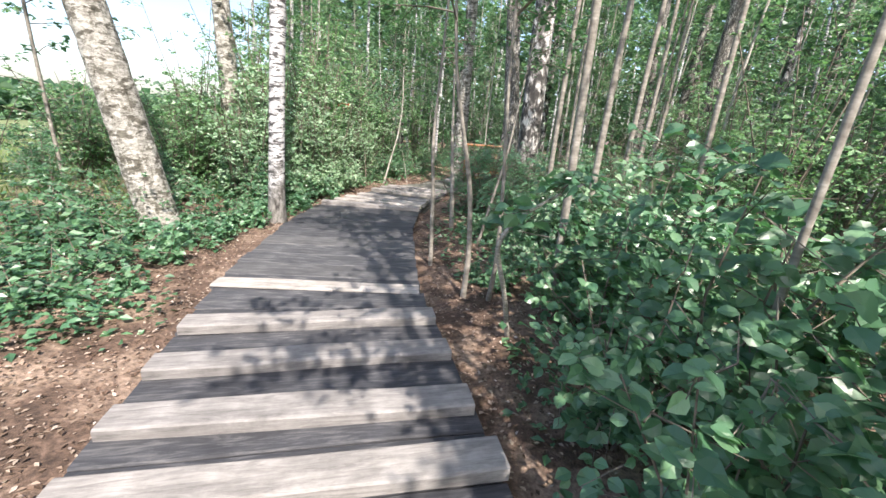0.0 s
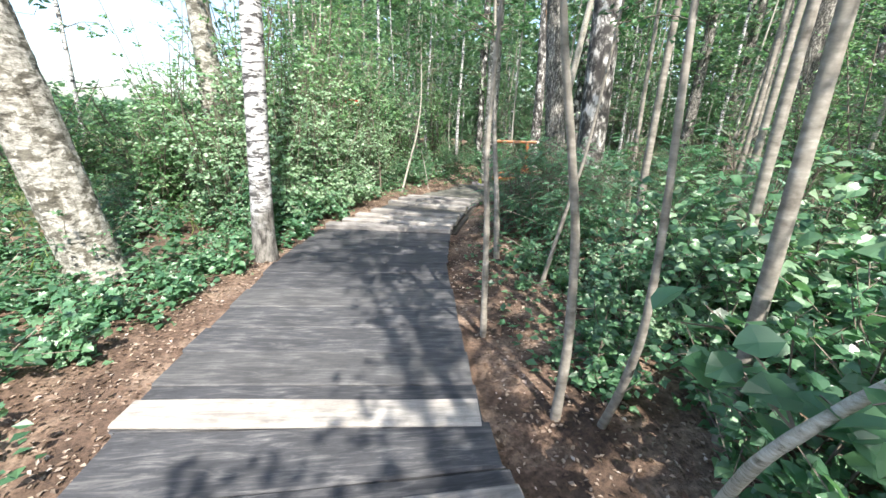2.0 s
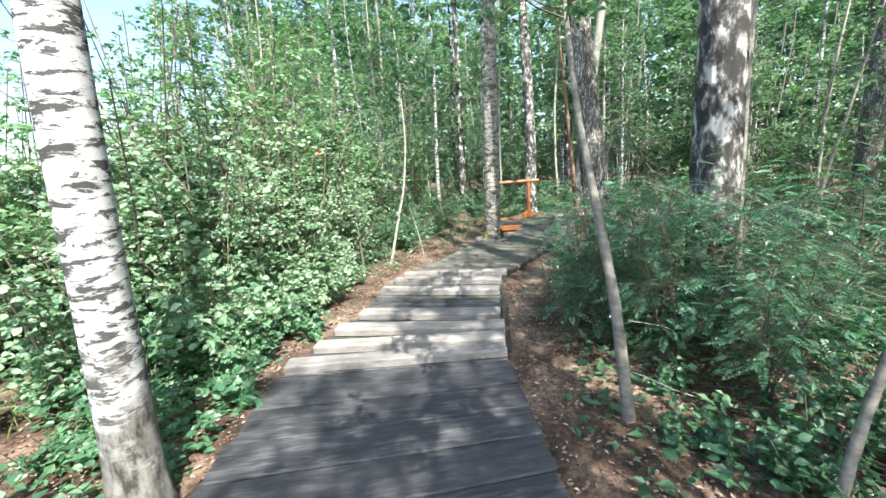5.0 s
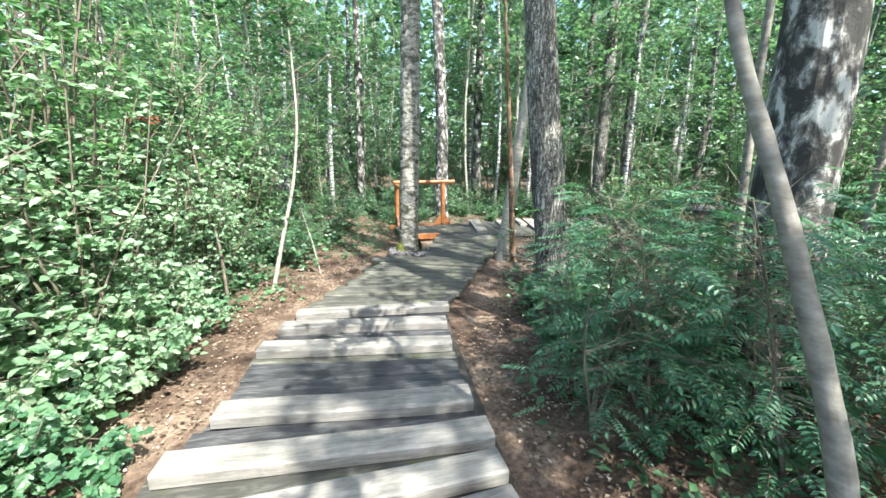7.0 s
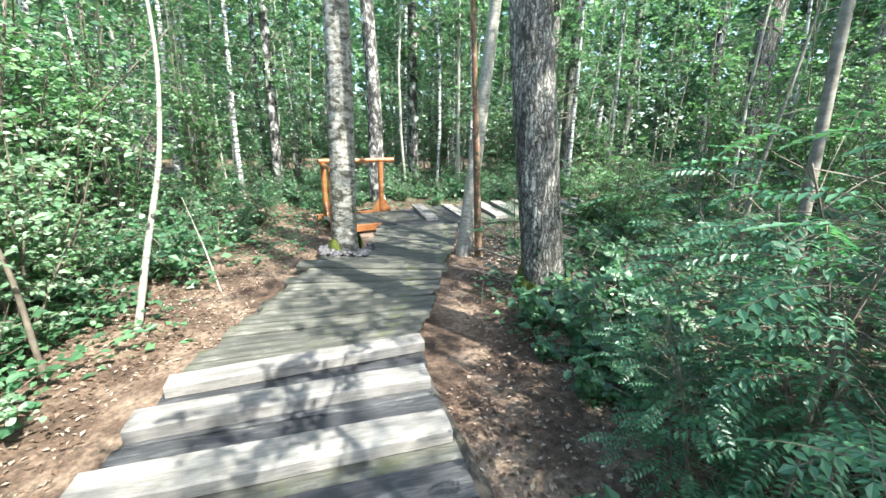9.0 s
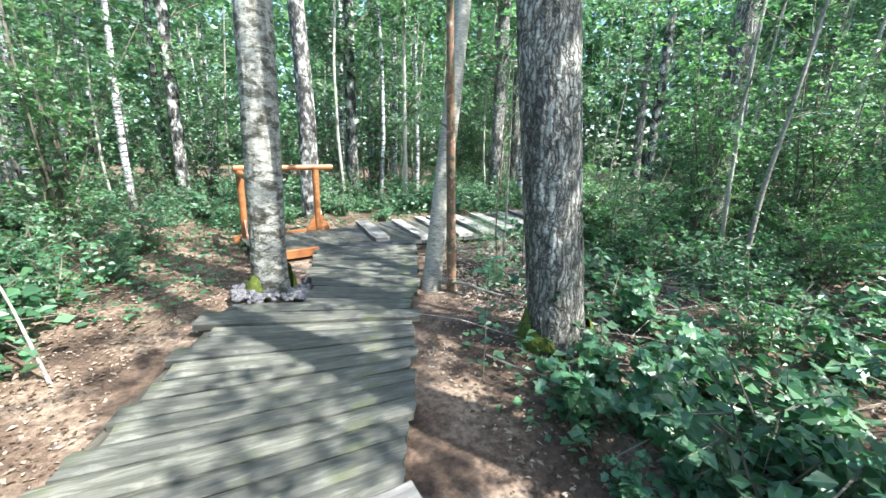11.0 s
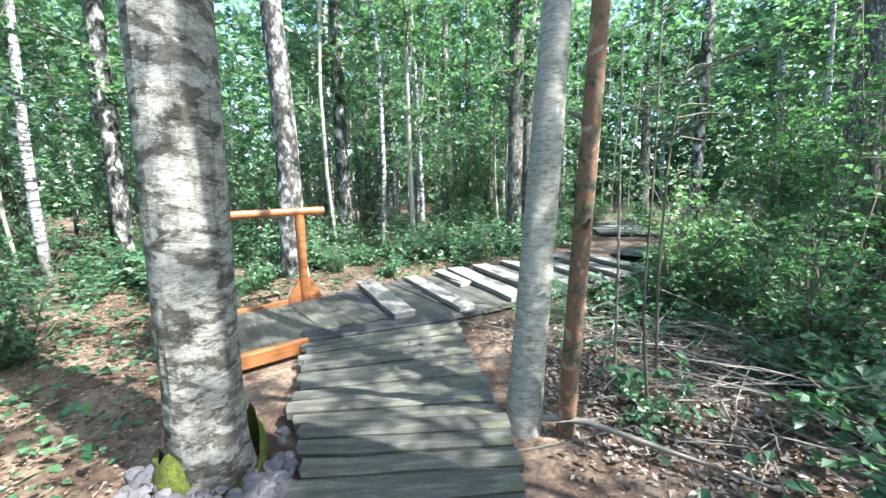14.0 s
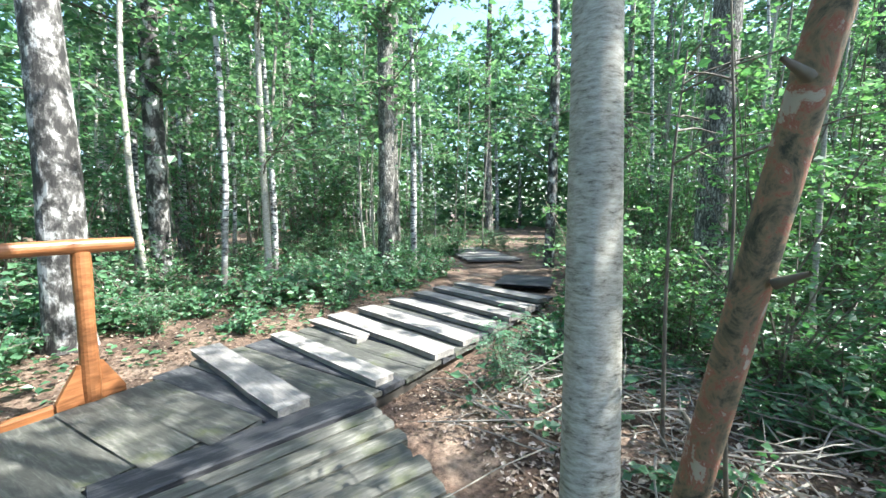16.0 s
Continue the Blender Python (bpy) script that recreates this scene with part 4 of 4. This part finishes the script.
def settle_first(obs, spots):
    """The built original takes the first spot; the rest are copies."""
    for k, (x, y, sc) in enumerate(spots):
        ob = obs[k % len(obs)]
        if k < len(obs):
            ob.matrix_world = pose(x, y, float(ground_z(x, y)) - 0.02, 0, 0, rng.uniform(-55, 55)) @ Matrix.Scale(sc, 4)
        else:
            put(ob, x, y, sc)


def scatter(n, x0, x1, y0, y1, clear, s0=0.8, s1=1.2, extra=None):
    out, tries = [], 0
    while len(out) < n and tries < 40 * n:
        tries += 1
        x, y = rng.uniform(x0, x1), rng.uniform(y0, y1)
        if route_distance(x, y) < clear or (extra and not extra(x, y)):
            continue
        out.append((x, y, rng.uniform(s0, s1)))
    return out


low_green = [shrub("undergrowth_bush", 0.55, 0.6, 7, 6, 8, 0.075, M_LEAF, "low leafy green undergrowth bush", "simple", 0.7, 0.1) for _ in range(3)]
mid_green = [shrub("green_shrub", 1.35, 0.8, 8, 11, 10, 0.08, M_LEAF, "dense green leafy shrub", "simple", 0.6) for _ in range(3)]
sun_green = [shrub("light_green_shrub", 1.9, 0.9, 11, 14, 12, 0.062, M_LEAF_SUN, "shrub with small leaves, light green for painted-in sun", "simple", 0.62) for _ in range(3)]
tall_green = [shrub("tall_shrub", 3.4, 1.3, 9, 17, 12, 0.098, M_LEAF, "tall dense green hazel-like shrub", "simple", 0.65, 0.05) for _ in range(3)]
tall_sun = [shrub("tall_light_shrub", 4.2, 1.3, 12, 22, 12, 0.085, M_LEAF_SUN, "tall shrub with open branches, light green for painted-in sun", "simple", 0.65, 0.08) for _ in range(3)]
broad = [shrub("broad_leaved_bush", 1.25, 0.75, 7, 12, 8, 0.085, M_LEAF_BIG, "bush with broad oval green leaves", "oval", 0.75) for _ in range(3)]
maple = [shrub("maple_seedling_bush", 0.55, 0.4, 7, 6, 5, 0.10, M_LEAF_BIG, "low bush with lobed maple-like leaves", "lobed", 0.62) for _ in range(2)]
# these two kinds carry sunlight in their leaf colour
lit_broad = [shrub("pale_leaved_bush", 1.25, 0.75, 8, 13, 8, 0.085, M_LEAF_BIG_LIT, "bush with broad leaves, sunlight put into their pale green", "oval", 0.75) for _ in range(2)]
tall_lit = [shrub("tall_pale_shrub", 2.7, 1.0, 10, 17, 10, 0.07, M_LEAF_BIG_LIT, "tall shrub with oval leaves, sunlight put into their pale green", "oval", 0.7, 0.12) for _ in range(2)]
rowans = [rowan("rowan_shrub", 1.5, "young rowan with feather-shaped dark green leaves", 80, 0.17) for _ in range(2)]

over = rowan("rowan_sapling", 2.0, "tall young rowan leaning towards the walk", 26, 0.18)
settle_first([over], [(1.15, 6.3, 0.85)])

# broad-leaved thicket close to the walk at its start
settle_first(broad, [(2.25, 0.15, 1.0), (2.5, 0.9, 1.05), (2.1, -0.7, 0.9), (2.75, 1.7, 1.05), (2.85, 0.2, 1.2), (3.1, 1.1, 1.2), (2.6, -0.6, 1.1), (2.35, 1.5, 0.8),
                     (-1.98, 5.9, 0.55), (-1.9, 6.6, 0.5), (-2.4, 5.3, 0.7), (-2.2, 4.9, 0.5), (-2.1, 7.2, 0.5), (3.3, 2.2, 1.2), (2.6, 2.6, 0.9), (2.2, 3.3, 0.75), (2.5, 3.8, 0.9), (1.95, 2.75, 0.55), (2.9, 3.2, 1.1), (1.75, 4.25, 0.5), (2.2, 4.5, 0.8), (3.7, 0.6, 1.3), (3.5, -0.6, 1.3), (2.45, -1.6, 1.1), (3.1, -1.9, 1.3)])
settle_first(lit_broad, [(2.35, 2.9, 0.8), (2.9, 3.8, 1.0), (2.0, 3.8, 0.6), (3.4, 3.0, 1.2), (-2.35, 7.3, 1.15), (-2.0, 6.6, 0.85), (-2.3, 8.1, 1.0), (-1.62, 7.7, 0.75), (-2.6, 6.7, 1.2), (-1.85, 7.15, 0.6), (-2.3, 9.0, 0.9), (-2.1, 7.0, 0.9), (-1.75, 8.3, 0.65), (-2.2, 6.2, 1.0), (-2.75, 7.7, 1.3), (-2.0, 7.7, 0.9), (-2.5, 8.5, 1.3), (-2.9, 7.0, 1.4), (-1.9, 8.7, 0.8)])
settle_first(rowans, [(1.5, 6.2, 0.95), (1.9, 6.7, 0.9), (1.75, 5.6, 1.0), (2.0, 4.95, 0.7), (1.3, 6.65, 0.6), (2.3, 5.8, 0.95), (4.1, 11.55, 0.4), (3.2, 3.6, 0.9), (3.8, 4.6, 1.1), (2.5, 5.3, 0.8), (3.2, 5.6, 1.0)])
settle_first(tall_lit, [(-2.35, 7.0, 0.95), (-2.1, 7.9, 0.8), (-2.9, 6.4, 1.0), (-2.6, 8.6, 1.05), (-3.1, 7.6, 1.2), (-2.2, 9.3, 0.9), (-3.4, 9.0, 1.2), (-2.4, 6.1, 0.75), (-1.9, 10.3, 0.8), (-3.7, 6.9, 1.1), (-2.9, 5.4, 0.8), (-1.95, 8.7, 1.0), (-2.0, 7.45, 0.9), (-2.6, 7.4, 1.25), (-1.75, 9.6, 0.8), (-2.9, 9.9, 1.3)])
settle_first(maple, [(1.85, 8.35, 0.75), (2.15, 8.05, 0.95), (2.5, 7.9, 1.0), (2.3, 8.45, 0.7), (2.9, 8.2, 1.0), (1.85, 7.75, 0.7), (1.5, 7.4, 0.7), (2.1, 7.3, 0.95), (1.75, 7.15, 0.8), (2.4, 7.5, 1.0), (1.6, 7.9, 0.5), (-1.9, 2.1, 0.8), (-2.2, 2.6, 0.9), (1.45, 4.6, 0.6),
                     (-1.75, 5.35, 0.9), (-2.0, 5.9, 1.0), (-1.6, 6.6, 0.8), (-1.9, 3.9, 0.8), (1.75, 3.9, 0.7), (3.2, 8.7, 0.9), (3.5, 7.6, 1.0), (1.5, 2.6, 0.45), (1.75, 2.9, 0.6), (1.35, 3.9, 0.4), (1.6, 4.4, 0.55), (1.25, 4.7, 0.4), (1.9, 3.3, 0.7), (1.5, 5.2, 0.5), (-1.95, 3.2, 0.7), (-1.75, 1.4, 0.6)])
west_ok = lambda x, y: not (x < -4.2 and y < 6.5)
settle_first(low_green, scatter(60, -4.5, -1.9, 0.5, 9, 1.5, 0.7, 1.2) + scatter(75, -4.5, 0.1, 9.3, 15.0, 1.65, 0.7, 1.4, lambda x, y: math.dist((x, y), (0.9, 12.6)) > 1.1)
             + scatter(70, 1.5, 8, 1, 11.5, 1.6, 0.7, 1.2) + scatter(90, -1, 13, 14.5, 17.5, 1.25, 0.7, 1.4) + scatter(50, 4, 12, 8, 11.5, 1.2, 0.7, 1.2))
settle_first(mid_green, [(-0.75, 11.9, 0.6), (-0.35, 12.9, 0.7), (0.0, 13.8, 0.7), (-1.3, 12.3, 0.8), (-1.1, 11.1, 0.5), (-1.5, 13.4, 0.9), (1.2, 15.3, 0.7), (1.9, 15.1, 0.5), (3.4, 15.4, 0.6)] + scatter(24, -5.5, -2.6, 2.2, 8, 2.0, 0.7, 1.1, lambda x, y: y > 3.4 or x > -3.6) + scatter(34, -5, -0.6, 10.5, 16, 2.5, 0.6, 1.0)
             + scatter(30, 2.7, 8, 0, 8.5, 2.6, 0.6, 1.0) + scatter(44, -3, 15, 15.4, 20, 1.7, 0.8, 1.3) + scatter(22, 4.5, 13, 6.5, 10.5, 2.2, 0.6, 1.0) + scatter(30, 8, 22, 9, 24, 1.6, 0.8, 1.4) + scatter(12, -10, -5, 0, 9, 3, 0.8, 1.5))
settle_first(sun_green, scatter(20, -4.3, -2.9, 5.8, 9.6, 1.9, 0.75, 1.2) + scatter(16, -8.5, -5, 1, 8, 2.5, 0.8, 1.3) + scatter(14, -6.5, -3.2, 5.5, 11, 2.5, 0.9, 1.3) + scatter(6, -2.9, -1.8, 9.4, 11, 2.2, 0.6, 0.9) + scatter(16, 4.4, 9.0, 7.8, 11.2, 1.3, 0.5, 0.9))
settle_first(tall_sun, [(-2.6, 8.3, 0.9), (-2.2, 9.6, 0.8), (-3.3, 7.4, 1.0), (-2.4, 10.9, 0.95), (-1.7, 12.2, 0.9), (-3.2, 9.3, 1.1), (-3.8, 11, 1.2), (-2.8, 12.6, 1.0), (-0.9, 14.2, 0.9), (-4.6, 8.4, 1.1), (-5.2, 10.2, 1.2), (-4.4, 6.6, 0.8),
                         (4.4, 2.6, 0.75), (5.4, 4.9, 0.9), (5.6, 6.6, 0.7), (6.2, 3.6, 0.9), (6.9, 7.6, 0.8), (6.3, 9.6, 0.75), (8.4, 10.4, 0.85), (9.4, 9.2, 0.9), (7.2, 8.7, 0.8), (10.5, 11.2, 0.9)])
settle_first(tall_green, scatter(16, -6, -1.6, 10.5, 17, 2.9, 0.7, 1.1) + scatter(32, -6, 17, 16.6, 24, 2.6, 0.8, 1.25) + scatter(8, 6.5, 13, 0, 9, 3.6, 0.6, 0.9)
             # the last two scatters are added out of view behind the start
             + scatter(16, 8.5, 18, 7, 12, 2.6, 0.7, 1.0) + scatter(5, 4, 12, -9, -1, 4.2, 0.7, 1.0) + scatter(4, -6, -2, -8, -2, 3.4, 0.7, 1.0))

# ---- woods ----
def wood_tree(kind, label, height, r, boughs=28, twigs=8, size=0.15):
    e = tagged(holder("forest_tree", (0, 0, -50)), label, "tree", "trees of the wood")
    h = np.linspace(0, height, 9)
    ph = rng.uniform(0, 6)
    path = np.stack([0.10 * np.sin(h * 0.5 + ph) - 0.1 * math.sin(ph), 0.1 * np.sin(h * 0.4 + ph) - 0.1 * math.sin(ph), h], 1)
    part("trunk", trunk_shape(path, r * np.array([1.0, 0.93, 0.86, 0.78, 0.68, 0.56, 0.42, 0.26, 0.08]), 14, 0, 0.2, ph), M_BARK[kind], e, smooth=True)
    w, leaf = crown_shape(path, 0.2, 2.2, boughs, twigs, 10, size, "simple", 0.75)
    tagged(part("branchwork", w, M_BARK["twig"], e), kind="stuff")
    tagged(part("crown", leaf, M_FAR_HAZE, e), kind="stuff")
    return e


woods = [wood_tree("white", "slender white birch of the wood", 12, 0.10), wood_tree("patch", "birch of the wood with black and white bark", 13, 0.14),
         wood_tree("rough", "dark-barked tree of the wood", 13, 0.17), wood_tree("pale", "slim pale grey tree of the wood", 11, 0.07),
         wood_tree("white", "distant white birch of the wood", 12, 0.12, 30, 8, 0.22), wood_tree("rough", "distant dark-barked tree of the wood", 13, 0.17, 30, 8, 0.22)]
SLIM, ANY = (0, 3), (0, 1, 2, 3)
spots = [(0.65, 18.2, 1.0, 1), (8.3, 15.9, 1.15, 2), (9.3, 15.8, 0.8, 0), (5.2, 15.8, 0.8, 3), (-0.3, 17.6, 0.9, 0), (6.4, 17.2, 0.8, 0), (11.5, 13.0, 1.0, 1), (10.6, 17.3, 1.0, 2), (4.6, 18.4, 1.0, 0),
         # this row is added to dapple the walk, mostly unseen behind its start
         (1.6, -6.8, 0.9, 3), (4.3, -5.2, 0.9, 3), (2.95, -2.5, 0.8, 3), (8.6, 0.5, 1.0, 2), (0.2, -8.5, 0.9, 0)]
wood_ok = lambda x, y: not (x < -3.0 and y < 9.5 and y > -6) and not (-3 < x < 0.5 and y < 15 and y > 4)
for found, kinds in ((scatter(9, -9, -0.5, 10, 26, 4.0, 0.8, 1.1, wood_ok), SLIM), (scatter(20, -2, 18, 15.5, 26, 3.4, 0.75, 1.15, wood_ok), (0, 1, 3, 0)), (scatter(8, 10.5, 20, -2, 10, 3.2, 0.75, 1.2), ANY),
                     (scatter(26, -16, 34, 24, 46, 5, 0.9, 1.4, wood_ok), (4, 5)), (scatter(20, 18, 42, -6, 24, 5, 0.9, 1.4), (4, 5))):
    spots += [(x, y, sc, kinds[k % len(kinds)]) for k, (x, y, sc) in enumerate(found)]
used = set()
for x, y, sc, k in spots:
    if k in used:
        put(woods[k], x, y, sc)
    else:
        used.add(k)
        settle_first([woods[k]], [(x, y, sc)])

def pole_tree(kind):
    e = tagged(holder("thin_forest_tree", (0, 0, -50)), "thin pole-like young tree of the wood", "tree", "thin trees of the wood")
    h = np.linspace(0, 9, 7)
    ph = rng.uniform(0, 6, 2)
    path = np.stack([0.13 * np.sin(h * 0.6 + ph[0]) - 0.13 * math.sin(ph[0]), 0.13 * np.sin(h * 0.5 + ph[1]) - 0.13 * math.sin(ph[1]), h], 1)
    s = Shape()
    s.tube(path, np.array([1, 0.93, 0.85, 0.75, 0.6, 0.42, 0.2]) * 0.04, 7)
    part("trunk", s, M_BARK[kind], e, smooth=True)
    w, leaf = crown_shape(path, 0.15, 1.2, 15, 4, 8, 0.13, "simple", 0.75)
    tagged(part("branchwork", w, M_BARK["twig"], e), kind="stuff")
    tagged(part("crown", leaf, M_FAR_HAZE, e), kind="stuff")
    return e


poles = [pole_tree(k) for k in ("pale", "sapling", "white")]
# the first three single poles are added for the dapples they cast
settle_first(poles, scatter(50, -6, 18, 15.8, 25, 2.6, 0.7, 1.2, wood_ok) + scatter(14, 8, 15, 6.5, 11.5, 2.6, 0.7, 1.1) + scatter(8, 6.5, 10, 0, 6, 3.2, 0.6, 1.0) + [(5.6, 5.4, 0.8), (4.9, 6.9, 0.75), (6.6, 3.8, 0.9), (6.2, 9.2, 0.7), (-5.6, 4.6, 0.8), (-7.4, 7.6, 1.0), (-6.6, 2.6, 0.9), (-8.5, 5.4, 1.0)] + scatter(10, -6, -2.2, 10.5, 17, 3.2, 0.6, 1.0))

# far belt of woodland that closes the view
belt = Shape()
n = 110000
an = np.radians(rng.uniform(-60, 215, n))
rad = rng.uniform(34, 56, n)
bz = rng.uniform(0, 1, n) ** 1.15 * np.where(an > math.radians(122), 2.5, 17)
ok = np.sin(an * 23 + rad) + np.sin(an * 41 - rad * 0.6) > -1.3
pos = np.stack([2 + rad * np.cos(an), 8 + rad * np.sin(an), bz], 1)[ok]
belt.leaves(pos, rand_dirs(len(pos), -0.1), up_normals(len(pos), 0.9), rng.uniform(0.5, 1.0, len(pos)), 0.8, 0.15)
fb = new("far_woodland", belt.mesh("far_woodland", M_FAR_HAZE))
tagged(fb, "distant green woodland foliage", "woodland", kind="stuff")

# ---- ground cover, litter, grass, sticks ----
def cover(name, n, box, clear, size, mat, label, cat, lift=0.12, form="simple", ratio=0.65, tilt=0.4, keep=None):
    x, y = rng.uniform(box[0], box[1], n), rng.uniform(box[2], box[3], n)
    d = route_distance(x, y)
    patch = np.sin(x * 1.9 + 1.3 * np.sin(y * 1.1)) + np.sin(y * 2.3 + 0.7 * np.sin(x * 1.7))
    ok = (d > clear + 0.15 * np.sin(x * 3 + y * 2)) & (patch > (-0.6 if lift > 0.02 else -9))
    if keep is not None:
        ok &= keep(x, y)
    x, y = x[ok], y[ok]
    z = ground_z(x, y) + rng.uniform(0.0, 1.0, len(x)) ** 1.5 * lift + 0.006
    s = Shape()
    s.leaves(np.stack([x, y, z], 1), rand_dirs(len(x), 0.05 if lift > 0.02 else 0.0) * [1, 1, 0.6], up_normals(len(x), tilt), size * rng.uniform(0.5, 1.3, len(x)), ratio, 0.1, form)
    ob = new(name, s.mesh(name, mat))
    return tagged(ob, label, cat, kind="stuff")


cover("ground_plants", 70000, (-5, 18, -1, 24), 1.3, 0.085, M_LEAF, "low green woodland plants covering the soil", "ground plants", 0.22)
cover("ground_plants", 9000, (-4.2, -1.4, 0.5, 9), 1.3, 0.07, M_LEAF_BIG, "broad low weeds along the path edge", "ground plants", 0.22, "oval", 0.7)
cover("leaf_litter", 12000, (-2.6, 6, -1.5, 13), 0.98, 0.032, M_LITTER_PALE, "pale curled leaves scattered on the soil", "leaf litter", 0.02, "simple", 0.5, 0.5)
cover("leaf_litter", 85000, (-3.2, 7, -1.5, 16), 0.98, 0.036, M_LITTER, "dry brown fallen leaves on the soil", "leaf litter", 0.012, "simple", 0.6, 0.25)
cover("leaf_litter", 9000, (2.6, 6.6, 8.6, 11.7), 1.05, 0.05, M_LITTER_PALE, "pale dry leaves on the soil", "leaf litter", 0.018, "simple", 0.5, 0.4)

x, y = rng.uniform(-16, -3.2, 16000), rng.uniform(-3, 16, 16000)
g = Shape()
z = ground_z(x, y)
g.leaves(np.stack([x, y, z], 1), rand_dirs(len(x), 2.2), rand_dirs(len(x), 0), rng.uniform(0.08, 0.3, len(x)), 0.07, 0.0)
tagged(new("grass", g.mesh("grass", M_GRASS)), "sunlit meadow grass beyond the trees", "grass", kind="stuff")

st = Shape()
for _ in range(800):
    if rng.uniform() < 0.6:
        x, y = rng.uniform(3.0, 6.5), rng.uniform(9.0, 11.6)
    else:
        x, y = rng.uniform(1.7, 7), rng.uniform(2, 11)
    if route_distance(x, y) < 1.25:
        continue
    p = curve_pts((x, y, float(ground_z(x, y)) + rng.uniform(0.01, 0.16)), rand_dirs(1, 0.0)[0] * [1, 1, 0.4], rng.uniform(0.3, 1.1), 6, 0.08, 0.01)
    st.tube(p, np.linspace(1, 0.4, 6) * rng.uniform(0.003, 0.009), 4)
tagged(new("brushwood", st.mesh("brushwood", M_BARK["sapling"])), "dry fallen twigs and brush on the forest floor", "brushwood", kind="stuff")
fallen = Shape()
fallen.tube([(2.53, 10.66, -0.05), (2.65, 10.38, 0.0), (2.76, 10.07, -0.03), (2.85, 9.60, -0.02)], [0.022, 0.018, 0.014, 0.007], 7)
tagged(new("fallen_branch", fallen.mesh("fallen_branch", M_BARK["sapling"], True)), "thin fallen branch lying on the bare soil", "branch")

# unidentified red shape glimpsed through the bushes, built as a panel; post is added
panel = tagged(holder("red_sign", (-2.6, 10.6, float(ground_z(-2.6, 10.6)))), "small unidentified red shape half hidden by bushes, on an added post", "sign")
ps = Shape()
ps.tube([(0, 0, -0.1), (0, 0, 2.05)], 0.025, 8)
part("post", ps, M_BEAM, panel)
bm = bmesh.new()
bmesh.ops.create_cube(bm, size=1)
bmesh.ops.scale(bm, vec=(0.36, 0.02, 0.2), verts=bm.verts)
bmesh.ops.bevel(bm, geom=bm.edges[:], offset=0.008, segments=1, affect="EDGES")
bmesh.ops.translate(bm, vec=(0, -0.05, 2.02), verts=bm.verts)
me = bpy.data.meshes.new("panel")
bm.to_mesh(me)
bm.free()
me.materials.append(M_RED)
part("panel", me, M_RED, panel)
